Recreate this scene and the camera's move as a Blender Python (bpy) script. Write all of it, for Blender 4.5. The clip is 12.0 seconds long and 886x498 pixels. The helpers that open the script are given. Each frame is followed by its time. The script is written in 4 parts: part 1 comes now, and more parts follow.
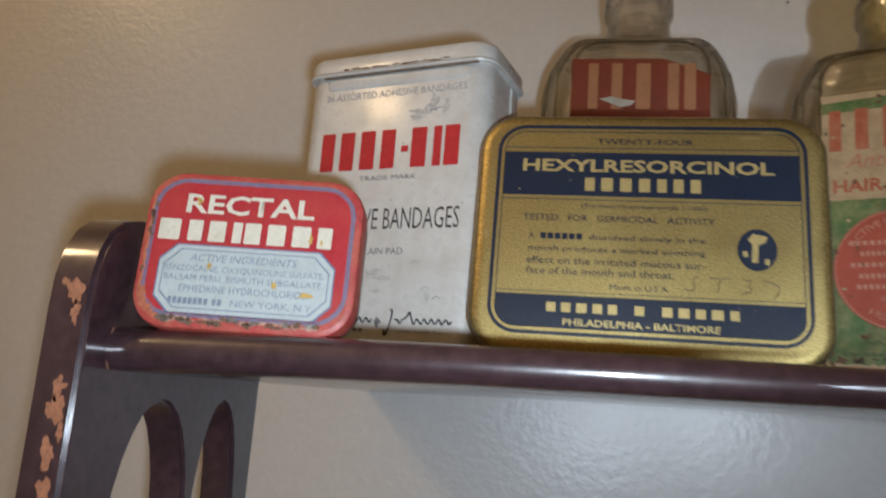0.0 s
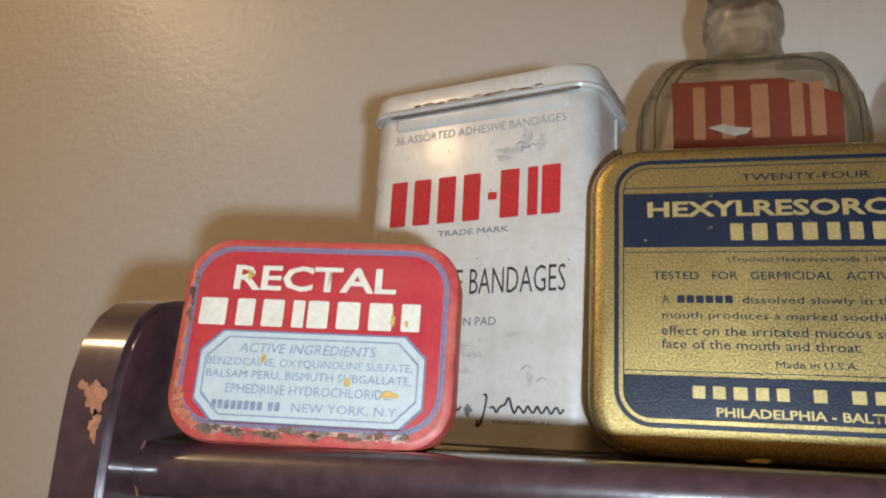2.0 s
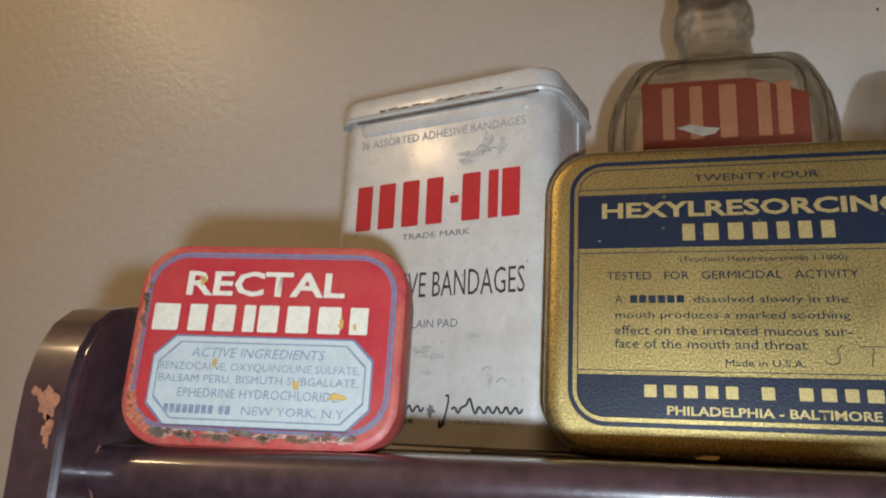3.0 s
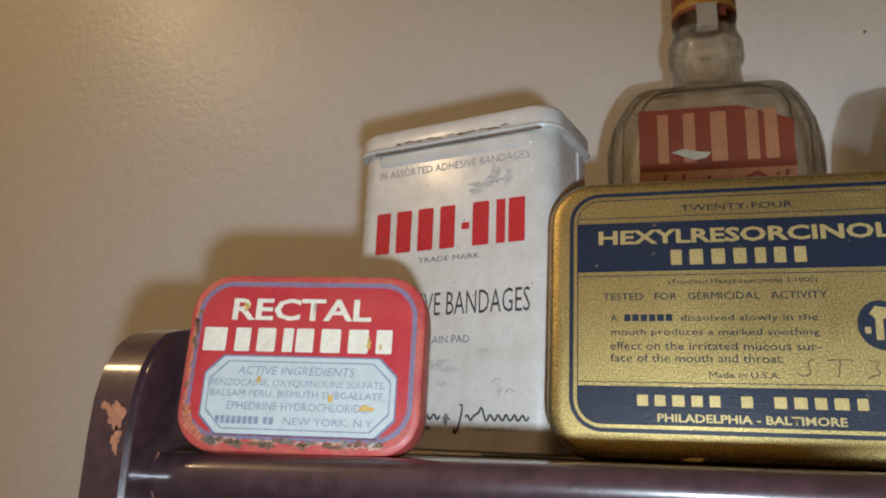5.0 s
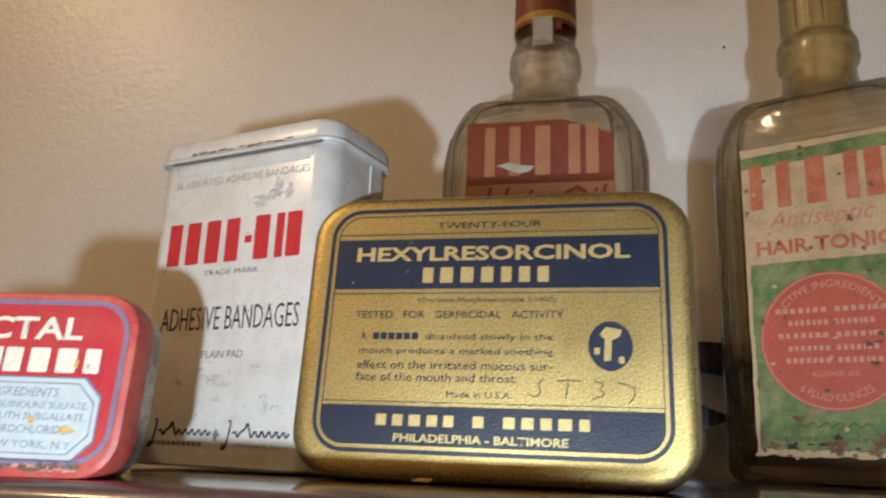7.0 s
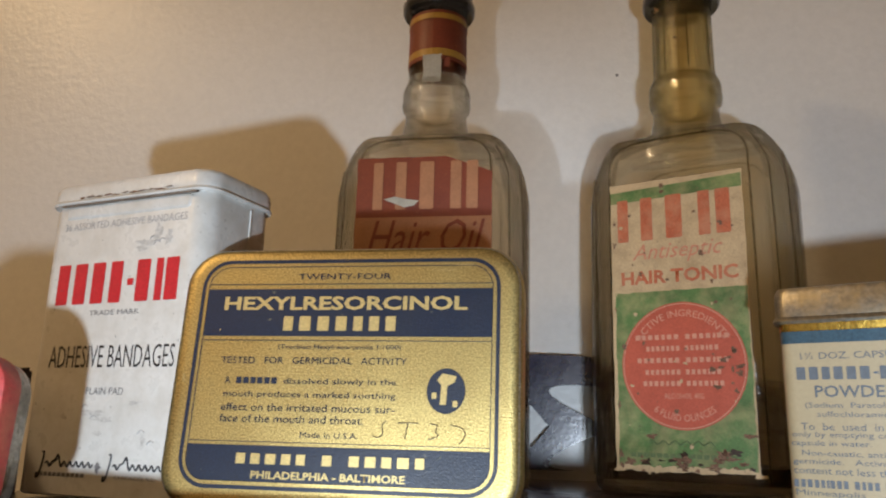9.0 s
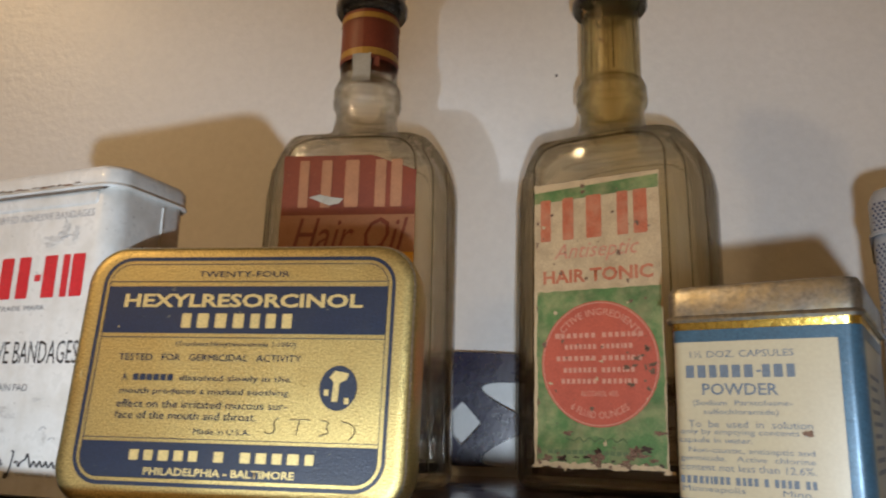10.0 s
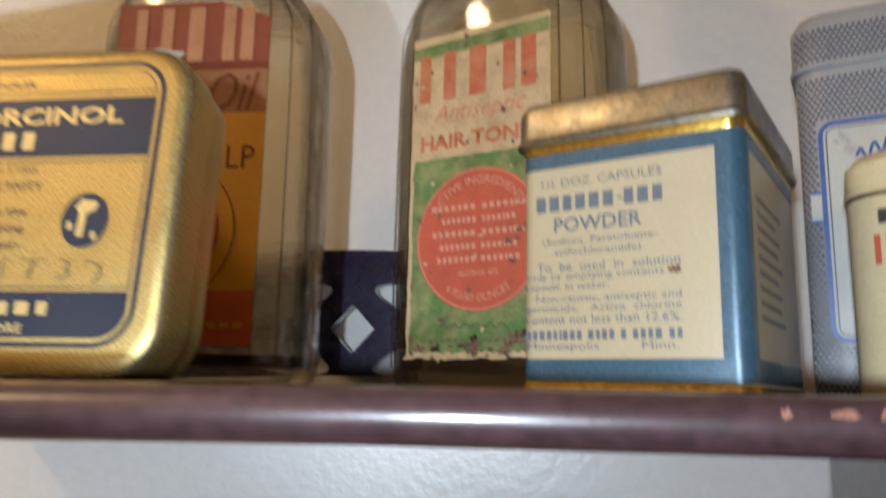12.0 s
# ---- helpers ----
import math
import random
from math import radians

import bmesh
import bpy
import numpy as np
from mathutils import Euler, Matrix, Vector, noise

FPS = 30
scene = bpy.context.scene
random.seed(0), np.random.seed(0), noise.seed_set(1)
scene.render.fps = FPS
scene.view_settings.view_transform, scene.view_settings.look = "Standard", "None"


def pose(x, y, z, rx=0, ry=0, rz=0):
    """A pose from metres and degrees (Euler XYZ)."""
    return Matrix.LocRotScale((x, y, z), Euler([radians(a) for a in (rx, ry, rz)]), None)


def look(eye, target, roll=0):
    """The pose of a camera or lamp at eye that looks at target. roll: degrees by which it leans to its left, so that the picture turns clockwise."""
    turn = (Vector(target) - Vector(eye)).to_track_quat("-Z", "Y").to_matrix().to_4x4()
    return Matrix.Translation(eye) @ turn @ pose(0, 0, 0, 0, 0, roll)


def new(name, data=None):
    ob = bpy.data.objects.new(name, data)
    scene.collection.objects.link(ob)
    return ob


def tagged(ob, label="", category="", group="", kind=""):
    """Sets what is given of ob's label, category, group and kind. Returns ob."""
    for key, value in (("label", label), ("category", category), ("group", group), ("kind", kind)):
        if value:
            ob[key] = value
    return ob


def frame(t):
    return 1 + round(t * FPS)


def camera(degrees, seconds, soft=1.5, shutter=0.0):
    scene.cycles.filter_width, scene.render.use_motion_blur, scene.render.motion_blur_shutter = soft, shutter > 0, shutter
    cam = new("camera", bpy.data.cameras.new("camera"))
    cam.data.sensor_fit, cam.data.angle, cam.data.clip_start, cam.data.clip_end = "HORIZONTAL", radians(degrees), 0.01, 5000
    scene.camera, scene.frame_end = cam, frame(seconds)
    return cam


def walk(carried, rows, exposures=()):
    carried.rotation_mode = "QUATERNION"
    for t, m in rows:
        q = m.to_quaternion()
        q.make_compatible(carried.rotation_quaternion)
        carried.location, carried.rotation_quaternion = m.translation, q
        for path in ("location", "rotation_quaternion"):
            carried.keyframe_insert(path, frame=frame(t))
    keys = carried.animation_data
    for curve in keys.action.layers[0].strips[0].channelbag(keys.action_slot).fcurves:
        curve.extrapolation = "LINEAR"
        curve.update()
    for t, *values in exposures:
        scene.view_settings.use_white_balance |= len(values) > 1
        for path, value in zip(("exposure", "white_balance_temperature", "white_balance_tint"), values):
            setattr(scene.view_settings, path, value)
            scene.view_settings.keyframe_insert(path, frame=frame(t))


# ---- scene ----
cam = camera(60.0, 12.0, 2.0, 0.5)
METRES, EYE, TILT, LEAN, TURN = 0.28, 1.5, 0.0, 0.0, 10.6
ROWS = [
    (0.0, 0.0, 0.0, 0.0, -0.83, 11.0, -4.26),
    (0.5, 0.0134, 0.0591, 0.0427, 2.33, 12.0, -4.83),
    (1.0, -0.0052, 0.0833, 0.0699, 2.66, 13.74, -4.33),
    (1.5, -0.0261, 0.1052, 0.0504, 2.8, 13.93, -3.86),
    (2.0, -0.0429, 0.1278, 0.0436, 3.12, 13.95, -3.07),
    (2.5, -0.0168, 0.1379, 0.0367, 3.31, 13.95, -2.56),
    (3.0, -0.0098, 0.1221, 0.0448, 3.47, 14.02, -2.44),
    (5.0, -0.0096, 0.0553, 0.0459, 4.2, 14.24, -2.06),
    (5.5, 0.0056, 0.0854, 0.0305, 4.23, 14.07, -2.07),
    (6.0, 0.0615, 0.0778, 0.0383, 3.87, 14.16, -2.27),
    (6.5, 0.1204, 0.0714, 0.0441, 2.98, 14.24, -2.36),
    (7.0, 0.1606, 0.0658, 0.0654, 1.92, 14.38, -2.15),
    (7.5, 0.1873, 0.0337, 0.0847, 0.95, 14.43, -1.91),
    (9.5, 0.2774, -0.0089, 0.1117, -1.64, 12.92, -1.43),
    (10.0, 0.3184, -0.0118, 0.1118, -2.42, 12.97, -1.47),
    (10.5, 0.3506, -0.0013, 0.1112, -3.34, 13.01, -1.3),
    (11.0, 0.3828, 0.0247, 0.1063, -3.15, 12.82, -1.28),
    (11.5, 0.4115, 0.0512, 0.0928, -2.97, 12.14, -1.23),
    (12.0, 0.4615, 0.1344, 0.0379, -3.2, 10.45, -1.18),
]
walk(cam, [(t, pose(0, 0, EYE, TILT, LEAN, TURN) @ pose(METRES * x, METRES * y, METRES * z, 90 + pitch, roll, yaw)) for t, x, y, z, yaw, pitch, roll in ROWS],
     exposures=[(0.0, -0.80), (0.7, -0.68), (1.5, -0.50), (2.0, -0.48), (2.5, -0.72), (3.5, -0.72), (5.5, -0.68), (6.1, -0.64), (6.6, -0.28), (9.5, -0.22), (11.3, -0.10), (12.0, 0.1)])

# ---- light: the phone's own light, as two soft-edged beams along its way, and a warm room lamp high to the side ----
def lamp(name, kind, colour, watts, matrix, radius):
    data = bpy.data.lights.new(name, kind)
    data.color, data.energy, data.shadow_soft_size = colour, watts, radius
    ob = new(name, data)
    ob.matrix_world = matrix
    return ob


for eye, aim, cone, watts in (((0.012, -0.015, 1.4865), (-0.11, 0.352, 1.545), 76, 3.1), ((0.094, -0.015, 1.5030), (0.168, 0.352, 1.585), 65, 2.75)):
    beam = lamp("phone_light", "SPOT", (0.735, 0.86, 1.0), watts, look(eye, aim), 0.004)
    beam.data.spot_size, beam.data.spot_blend = radians(cone), 0.8
lamp("room_lamp", "POINT", (1.0, 0.70, 0.38), 11.8, pose(-0.82, -0.45, 2.27), 0.05)

sky = bpy.data.worlds.new("sky")
sky.use_nodes = True
sky.node_tree.nodes["Background"].inputs[0].default_value = (0.9, 0.75, 0.55, 1)
sky.node_tree.nodes["Background"].inputs[1].default_value = 0.05
scene.world = sky


# ---- materials ----
def material(name, colour, rough=0.5, metal=0.0, grain=900.0, vary=0.12, stain=60.0, stains=0.15, dark=0.5, bump=0.0,
             bump_scale=900.0, coat=0.0, speck=0.0, speck_colour=(0.1, 0.07, 0.05), tint=None):
    m = bpy.data.materials.new(name)
    m.use_nodes = True
    nodes, links = m.node_tree.nodes, m.node_tree.links
    bsdf = nodes["Principled BSDF"]
    place = nodes.new("ShaderNodeTexCoord").outputs["Object"]

    def noise_of(scale, detail, rough_n=0.6):
        n = nodes.new("ShaderNodeTexNoise")
        n.inputs["Scale"].default_value, n.inputs["Detail"].default_value = scale, detail
        n.inputs["Roughness"].default_value = rough_n
        links.new(place, n.inputs["Vector"])
        return n.outputs["Fac"]

    def ramp(source, a, b):
        r = nodes.new("ShaderNodeMapRange")
        r.inputs["From Min"].default_value, r.inputs["From Max"].default_value = a, b
        links.new(source, r.inputs["Value"])
        return r.outputs["Result"]

    def mix(kind, fac, a, b):
        x = nodes.new("ShaderNodeMix")
        x.data_type, x.blend_type = "RGBA", kind
        for value, socket in ((fac, x.inputs[0]), (a, x.inputs[6]), (b, x.inputs[7])):
            if isinstance(value, (int, float)):
                socket.default_value = value
            elif isinstance(value, tuple):
                socket.default_value = (*value, 1)
            else:
                links.new(value, socket)
        return x.outputs[2]

    def times(source, k):
        t = nodes.new("ShaderNodeMath")
        t.operation = "MULTIPLY"
        t.inputs[1].default_value = k
        links.new(source, t.inputs[0])
        return t.outputs[0]

    fine, broad = noise_of(grain, 3), noise_of(stain, 5)
    low, high = tuple(c * (1 - vary) for c in colour), tuple(min(1, c * (1 + vary)) for c in colour)
    col = mix("MIX", ramp(fine, 0.3, 0.7), low, high)
    if tint:
        col = mix("MIX", times(ramp(noise_of(stain * 1.1, 5, 0.65), 0.42, 0.66), 0.75), col, tint)
    col = mix("MULTIPLY", times(ramp(broad, 0.45, 0.75), stains), col, (dark, dark * 0.93, dark * 0.82))
    if speck:
        col = mix("MIX", times(ramp(noise_of(stain * 5, 4, 0.7), 0.66, 0.70), speck), col, speck_colour)
    links.new(col, bsdf.inputs["Base Color"])
    links.new(times(ramp(broad, -0.6, 1.4), rough / 0.55), bsdf.inputs["Roughness"])
    bsdf.inputs["Metallic"].default_value = metal
    bsdf.inputs["Coat Weight"].default_value, bsdf.inputs["Coat Roughness"].default_value = coat, 0.12
    if bump:
        b = nodes.new("ShaderNodeBump")
        b.inputs["Strength"].default_value, b.inputs["Distance"].default_value = bump, 0.001
        links.new(noise_of(bump_scale, 2), b.inputs["Height"])
        links.new(b.outputs["Normal"], bsdf.inputs["Normal"])
    return m


def glass_material(name, colour, clear=0.72):
    m = bpy.data.materials.new(name)
    m.use_nodes = True
    nodes, links = m.node_tree.nodes, m.node_tree.links
    nodes.remove(nodes["Principled BSDF"])
    see, bend, gloss = (nodes.new("ShaderNodeBsdf" + k) for k in ("Transparent", "Refraction", "Glossy"))
    see.inputs["Color"].default_value = bend.inputs["Color"].default_value = (*colour, 1)
    bend.inputs["IOR"].default_value, bend.inputs["Roughness"].default_value = 1.5, 0.0
    gloss.inputs["Roughness"].default_value = 0.035
    edge, share = nodes.new("ShaderNodeFresnel"), nodes.new("ShaderNodeMapRange")
    edge.inputs["IOR"].default_value = 1.2
    share.inputs["To Min"].default_value, share.inputs["To Max"].default_value = 0.025, 0.70
    links.new(edge.outputs[0], share.inputs["Value"])
    wave, ripple = nodes.new("ShaderNodeTexNoise"), nodes.new("ShaderNodeBump")
    wave.inputs["Scale"].default_value = 95
    links.new(nodes.new("ShaderNodeTexCoord").outputs["Object"], wave.inputs["Vector"])
    links.new(wave.outputs["Fac"], ripple.inputs["Height"])
    ripple.inputs["Strength"].default_value, ripple.inputs["Distance"].default_value = 0.45, 0.001
    for n in (bend, gloss, edge):
        links.new(ripple.outputs["Normal"], n.inputs["Normal"])
    inner, outer = nodes.new("ShaderNodeMixShader"), nodes.new("ShaderNodeMixShader")
    inner.inputs[0].default_value = clear
    links.new(bend.outputs[0], inner.inputs[1])
    links.new(see.outputs[0], inner.inputs[2])
    links.new(share.outputs[0], outer.inputs[0])
    links.new(inner.outputs[0], outer.inputs[1])
    links.new(gloss.outputs[0], outer.inputs[2])
    links.new(outer.outputs[0], nodes["Material Output"].inputs["Surface"])
    return m


WALL = material("wall_paint", (0.77, 0.755, 0.725), 0.36, grain=300, vary=0.03, stain=4, stains=0.10, dark=0.85, bump=0.24, bump_scale=230)
PLAIN = material("room_paint", (0.62, 0.55, 0.46), 0.7, grain=40, vary=0.04, stain=1.5)
FLOORING = material("floor_boards", (0.22, 0.13, 0.08), 0.45, grain=60, vary=0.2, stain=4)
LACQUER = material("dark_lacquer", (0.050, 0.026, 0.030), 0.34, grain=350, vary=0.3, stain=50, stains=0.5, bump=0.05, bump_scale=400, coat=0.9)
NIGHT = material("blue_black_lacquer", (0.019, 0.014, 0.042), 0.25, grain=350, vary=0.3, stain=50, stains=0.3, bump=0.06, bump_scale=400, coat=0.6)
BARE = material("bare_wood", (0.36, 0.15, 0.08), 0.6, grain=1200, vary=0.3, stain=300, stains=0.5, bump=0.2, bump_scale=1500)
WORN = material("worn_lacquer", (0.20, 0.085, 0.055), 0.5, grain=1200, vary=0.4, stain=300, stains=0.5)
WHITE_TIN = material("white_enamel", (0.60, 0.585, 0.55), 0.30, grain=700, vary=0.03, stain=110, stains=0.5, dark=0.66, bump=0.04, bump_scale=250,
                     speck=0.5, speck_colour=(0.22, 0.19, 0.17), coat=0.2)
RED_INK = material("red_ink", (0.50, 0.018, 0.028), 0.4, grain=1500, vary=0.2, stain=200, stains=0.3)
BLACK_INK = material("black_ink", (0.035, 0.033, 0.035), 0.45, grain=1500, vary=0.3, stain=300)
GREY_INK = material("grey_ink", (0.16, 0.15, 0.15), 0.5, grain=1500, vary=0.3, stain=300)
BARE_TIN = material("worn_tin", (0.34, 0.31, 0.27), 0.38, metal=0.85, grain=900, vary=0.35, stain=160, stains=0.7, dark=0.35, bump=0.15, bump_scale=700)
RUST = material("rust", (0.16, 0.085, 0.05), 0.75, grain=1800, vary=0.5, stain=500, stains=0.6, bump=0.3, bump_scale=2000)
GOLD = material("gold_lacquer_tin", (0.50, 0.385, 0.150), 0.38, metal=0.88, grain=2600, vary=0.5, stain=55, stains=0.25, dark=0.6, bump=0.13, bump_scale=2600)
GOLD_PRINT = material("gold_lettering", (0.60, 0.47, 0.20), 0.42, metal=0.6, grain=2600, vary=0.25, stain=60)
NAVY = material("navy_ink", (0.008, 0.016, 0.036), 0.38, grain=2600, vary=0.3, stain=80, stains=0.4, bump=0.12, bump_scale=2400, speck=0.4, speck_colour=(0.3, 0.25, 0.13))
MED_RED = material("red_enamel", (0.43, 0.028, 0.038), 0.38, grain=900, vary=0.12, stain=90, stains=0.35, dark=0.6, bump=0.05, bump_scale=500,
                   tint=(0.50, 0.06, 0.05), speck=0.5, speck_colour=(0.25, 0.08, 0.05))
# worn red rim; its orange tint also carries the warm lamp's light
MED_EDGE = material("worn_lamplit_red_rim", (0.45, 0.055, 0.050), 0.45, grain=900, vary=0.2, stain=150, stains=0.5, dark=0.5, tint=(0.52, 0.14, 0.085), speck=0.6, speck_colour=(0.3, 0.16, 0.08))
MED_WHITE = material("yellowed_white_ink", (0.68, 0.63, 0.51), 0.42, grain=900, vary=0.08, stain=220, stains=0.4, dark=0.7, speck=0.7, speck_colour=(0.55, 0.36, 0.08))
PALE_BLUE = material("pale_blue_ink", (0.47, 0.515, 0.505), 0.42, grain=900, vary=0.06, stain=200, stains=0.35, dark=0.75, speck=0.5, speck_colour=(0.6, 0.5, 0.3))
SLATE = material("slate_blue_ink", (0.15, 0.17, 0.26), 0.45, grain=1200, vary=0.2, stain=300)
SOFT_SLATE = material("faded_blue_ink", (0.22, 0.26, 0.32), 0.45, grain=1200, vary=0.25, stain=300)
GLASS = glass_material("clear_old_glass", (0.972, 0.965, 0.935), 0.62)
AMBER = glass_material("amber_stained_glass", (0.965, 0.950, 0.893), 0.62)
AMBER_FILM = glass_material("amber_film", (0.995, 0.945, 0.74), 0.95)
# tint stands in for the dark surroundings that glass edges refract
DARK_LINE_GLASS = glass_material("dark_refraction_glass", (0.74, 0.72, 0.65), 0.80)
FILM_STAIN = material("dried_oil_streak", (0.20, 0.10, 0.03), 0.4, grain=1500, vary=0.3, stain=300)
CAP = material("black_cap_plastic", (0.012, 0.011, 0.011), 0.25, grain=900, vary=0.2, stain=100, coat=0.3)
BROWN_RED = material("brown_red_label", (0.19, 0.034, 0.012), 0.55, grain=1500, vary=0.15, stain=90, stains=0.4, dark=0.55, speck=0.3, speck_colour=(0.4, 0.2, 0.1))
SALMON = material("salmon_ink", (0.36, 0.155, 0.07), 0.55, grain=1500, vary=0.12, stain=120, stains=0.3)
YELLOW = material("yellow_label", (0.66, 0.33, 0.015), 0.55, grain=1500, vary=0.08, stain=60, stains=0.2)
ORANGE = material("orange_label", (0.60, 0.13, 0.02), 0.55, grain=1500, vary=0.1, stain=60, stains=0.2, tint=(0.6, 0.08, 0.03))
FADED_RED = material("washed_out_red_ink", (0.43, 0.105, 0.045), 0.55, grain=1500, vary=0.2, stain=130, stains=0.5, dark=0.7, tint=(0.46, 0.20, 0.11), speck=0.5, speck_colour=(0.14, 0.08, 0.04))
LABEL_RED = material("faded_red_ink", (0.44, 0.080, 0.042), 0.55, grain=1500, vary=0.14, stain=130, stains=0.4, dark=0.55, speck=0.5, speck_colour=(0.10, 0.06, 0.04))
CREAM = material("aged_cream_paper", (0.48, 0.35, 0.20), 0.5, grain=1500, vary=0.14, stain=120, stains=0.7, dark=0.6, speck=0.5, speck_colour=(0.10, 0.07, 0.04))
GREEN = material("stained_green_ink", (0.075, 0.16, 0.042), 0.55, grain=1500, vary=0.2, stain=90, stains=0.8, dark=0.40, tint=(0.33, 0.30, 0.13), speck=0.8, speck_colour=(0.07, 0.06, 0.03))
PINK_INK = material("pale_red_lettering", (0.55, 0.25, 0.17), 0.55, grain=1500, vary=0.1, stain=200)
FAINT = material("faded_green_lettering", (0.09, 0.13, 0.05), 0.55, grain=1500, vary=0.2, stain=200)
RESIDUE = material("dried_brown_residue", (0.035, 0.017, 0.010), 0.35, grain=600, vary=0.4, stain=200, stains=0.5)
PAPER = material("cream_tin_print", (0.40, 0.335, 0.215), 0.36, grain=1200, vary=0.05, stain=80, stains=0.25, dark=0.7, speck=0.4, speck_colour=(0.4, 0.33, 0.2))
BLUE = material("blue_foil_print", (0.045, 0.098, 0.145), 0.33, metal=0.25, grain=1600, vary=0.25, stain=200, stains=0.4, speck=0.4, speck_colour=(0.4, 0.46, 0.5))
BLUE_INK = material("blue_grey_ink", (0.095, 0.115, 0.14), 0.45, grain=1500, vary=0.2, stain=300)
BRASS = material("bright_brass_edge", (0.72, 0.48, 0.10), 0.24, metal=0.95, grain=900, vary=0.25, stain=150, stains=0.5, dark=0.5, bump=0.1, bump_scale=600)
STEEL = material("worn_gilt_lid", (0.27, 0.255, 0.22), 0.36, metal=0.9, grain=900, vary=0.3, stain=170, stains=0.6, dark=0.45, bump=0.06, bump_scale=800, tint=(0.36, 0.30, 0.18))
DOTTED = material("blue_white_tin", (0.26, 0.265, 0.275), 0.38, grain=1200, vary=0.08, stain=100, stains=0.3)
NAVY_DOT = material("navy_dot_print", (0.016, 0.024, 0.06), 0.4, grain=1200, vary=0.2, stain=200)
ROYAL = material("royal_blue_line", (0.03, 0.08, 0.28), 0.4, grain=1200, vary=0.2, stain=200)
IVORY = material("ivory_tin", (0.56, 0.47, 0.29), 0.38, grain=1200, vary=0.06, stain=90, stains=0.3, speck=0.4, speck_colour=(0.2, 0.13, 0.06))
PALE_PRINT = material("pale_print", (0.42, 0.42, 0.38), 0.42, grain=1200, vary=0.05, stain=90, stains=0.4, dark=0.75)


# ---- makers ----
def part(name, bm, mat, parent, label="", smooth=True):
    bmesh.ops.recalc_face_normals(bm, faces=bm.faces)
    mesh = bpy.data.meshes.new(name)
    bm.to_mesh(mesh)
    bm.free()
    mesh.materials.append(mat)
    if smooth:
        mesh.shade_smooth()
        mesh.set_sharp_from_angle(angle=radians(38))
    ob = new(name, mesh)
    ob.parent = parent
    if label:
        tagged(ob, label)
    return ob


def thing(name, label, category, matrix, group="", kind=""):
    ob = new(name)
    ob.empty_display_size = 0.02
    ob.matrix_world = matrix
    return tagged(ob, label, category, group, kind)


def roundrect(w, h, r, n=7, cut=0.0):
    """Points of a rounded rectangle about the origin, counter-clockwise; cut flattens its corners towards chamfers."""
    r = min(r, w / 2, h / 2)
    out = []
    for cx, cy, a0 in ((w / 2 - r, h / 2 - r, 0), (r - w / 2, h / 2 - r, 90), (r - w / 2, r - h / 2, 180), (w / 2 - r, r - h / 2, 270)):
        for i in range(n):
            a, k, b = radians(a0 + 90 * i / (n - 1)), i / (n - 1), radians(a0)
            px, py = math.cos(b) * (1 - k) - math.sin(b) * k, math.sin(b) * (1 - k) + math.cos(b) * k
            out.append((cx + r * (px * cut + math.cos(a) * (1 - cut)), cy + r * (py * cut + math.sin(a) * (1 - cut))))
    return out


def loft(bm, loops, caps=(True, True)):
    rows = [[bm.verts.new(p) for p in loop] for loop in loops]
    n = len(rows[0])
    for a, b in zip(rows, rows[1:]):
        for i in range(n):
            bm.faces.new((a[i], a[(i + 1) % n], b[(i + 1) % n], b[i]))
    if caps[0]:
        bm.faces.new(rows[0])
    if caps[1]:
        bm.faces.new(rows[-1])
    return bm


def upright(sections, bm=None, caps=(True, True), at=(0, 0), n=7, cut=0.0):
    """Stacked rounded rectangles: (z, width, depth, radius)."""
    return loft(bm or bmesh.new(), [[(x + at[0], y + at[1], z) for x, y in roundrect(w, d, r, n, cut if z < 0.1225 else 0.0)] for z, w, d, r in sections], caps)


def facing(w, h, r, levels, z0, bm=None, n=9, cx=0.0):
    """Rounded rectangle in the xz plane, stacked along y: levels of (y, inset)."""
    return loft(bm or bmesh.new(), [[(x + cx, y, z + z0 + h / 2) for x, z in roundrect(w - 2 * i, h - 2 * i, max(0.0004, r - i), n)] for y, i in levels])


def flat(points, y):
    bm = bmesh.new()
    bm.faces.new([bm.verts.new((x, y, z)) for x, z in points])
    return bm


def oblong(x0, x1, z0, z1, r=0.0002, n=4):
    return [((x0 + x1) / 2 + x, (z0 + z1) / 2 + z) for x, z in roundrect(x1 - x0, z1 - z0, r, n)]


def sheet(name, x0, x1, z0, z1, y, mat, parent, r=0.0002, label=""):
    """A printed field: a thin slab on a face that looks to -y."""
    bm = loft(bmesh.new(), [[(x, yy, z) for x, z in oblong(x0, x1, z0, z1, r, 6)] for yy in (y + 0.0001, y)])
    return part(name, bm, mat, parent, label, False)


def ring(name, outer, inner, y, mat, parent):
    """A printed line that runs round: outer and inner outlines of equal length."""
    bm = bmesh.new()
    a, b = ([bm.verts.new((x, y, z)) for x, z in loop] for loop in (outer, inner))
    for i in range(len(a)):
        j = (i + 1) % len(a)
        bm.faces.new((a[i], a[j], b[j], b[i]))
    return part(name, bm, mat, parent, "", False)


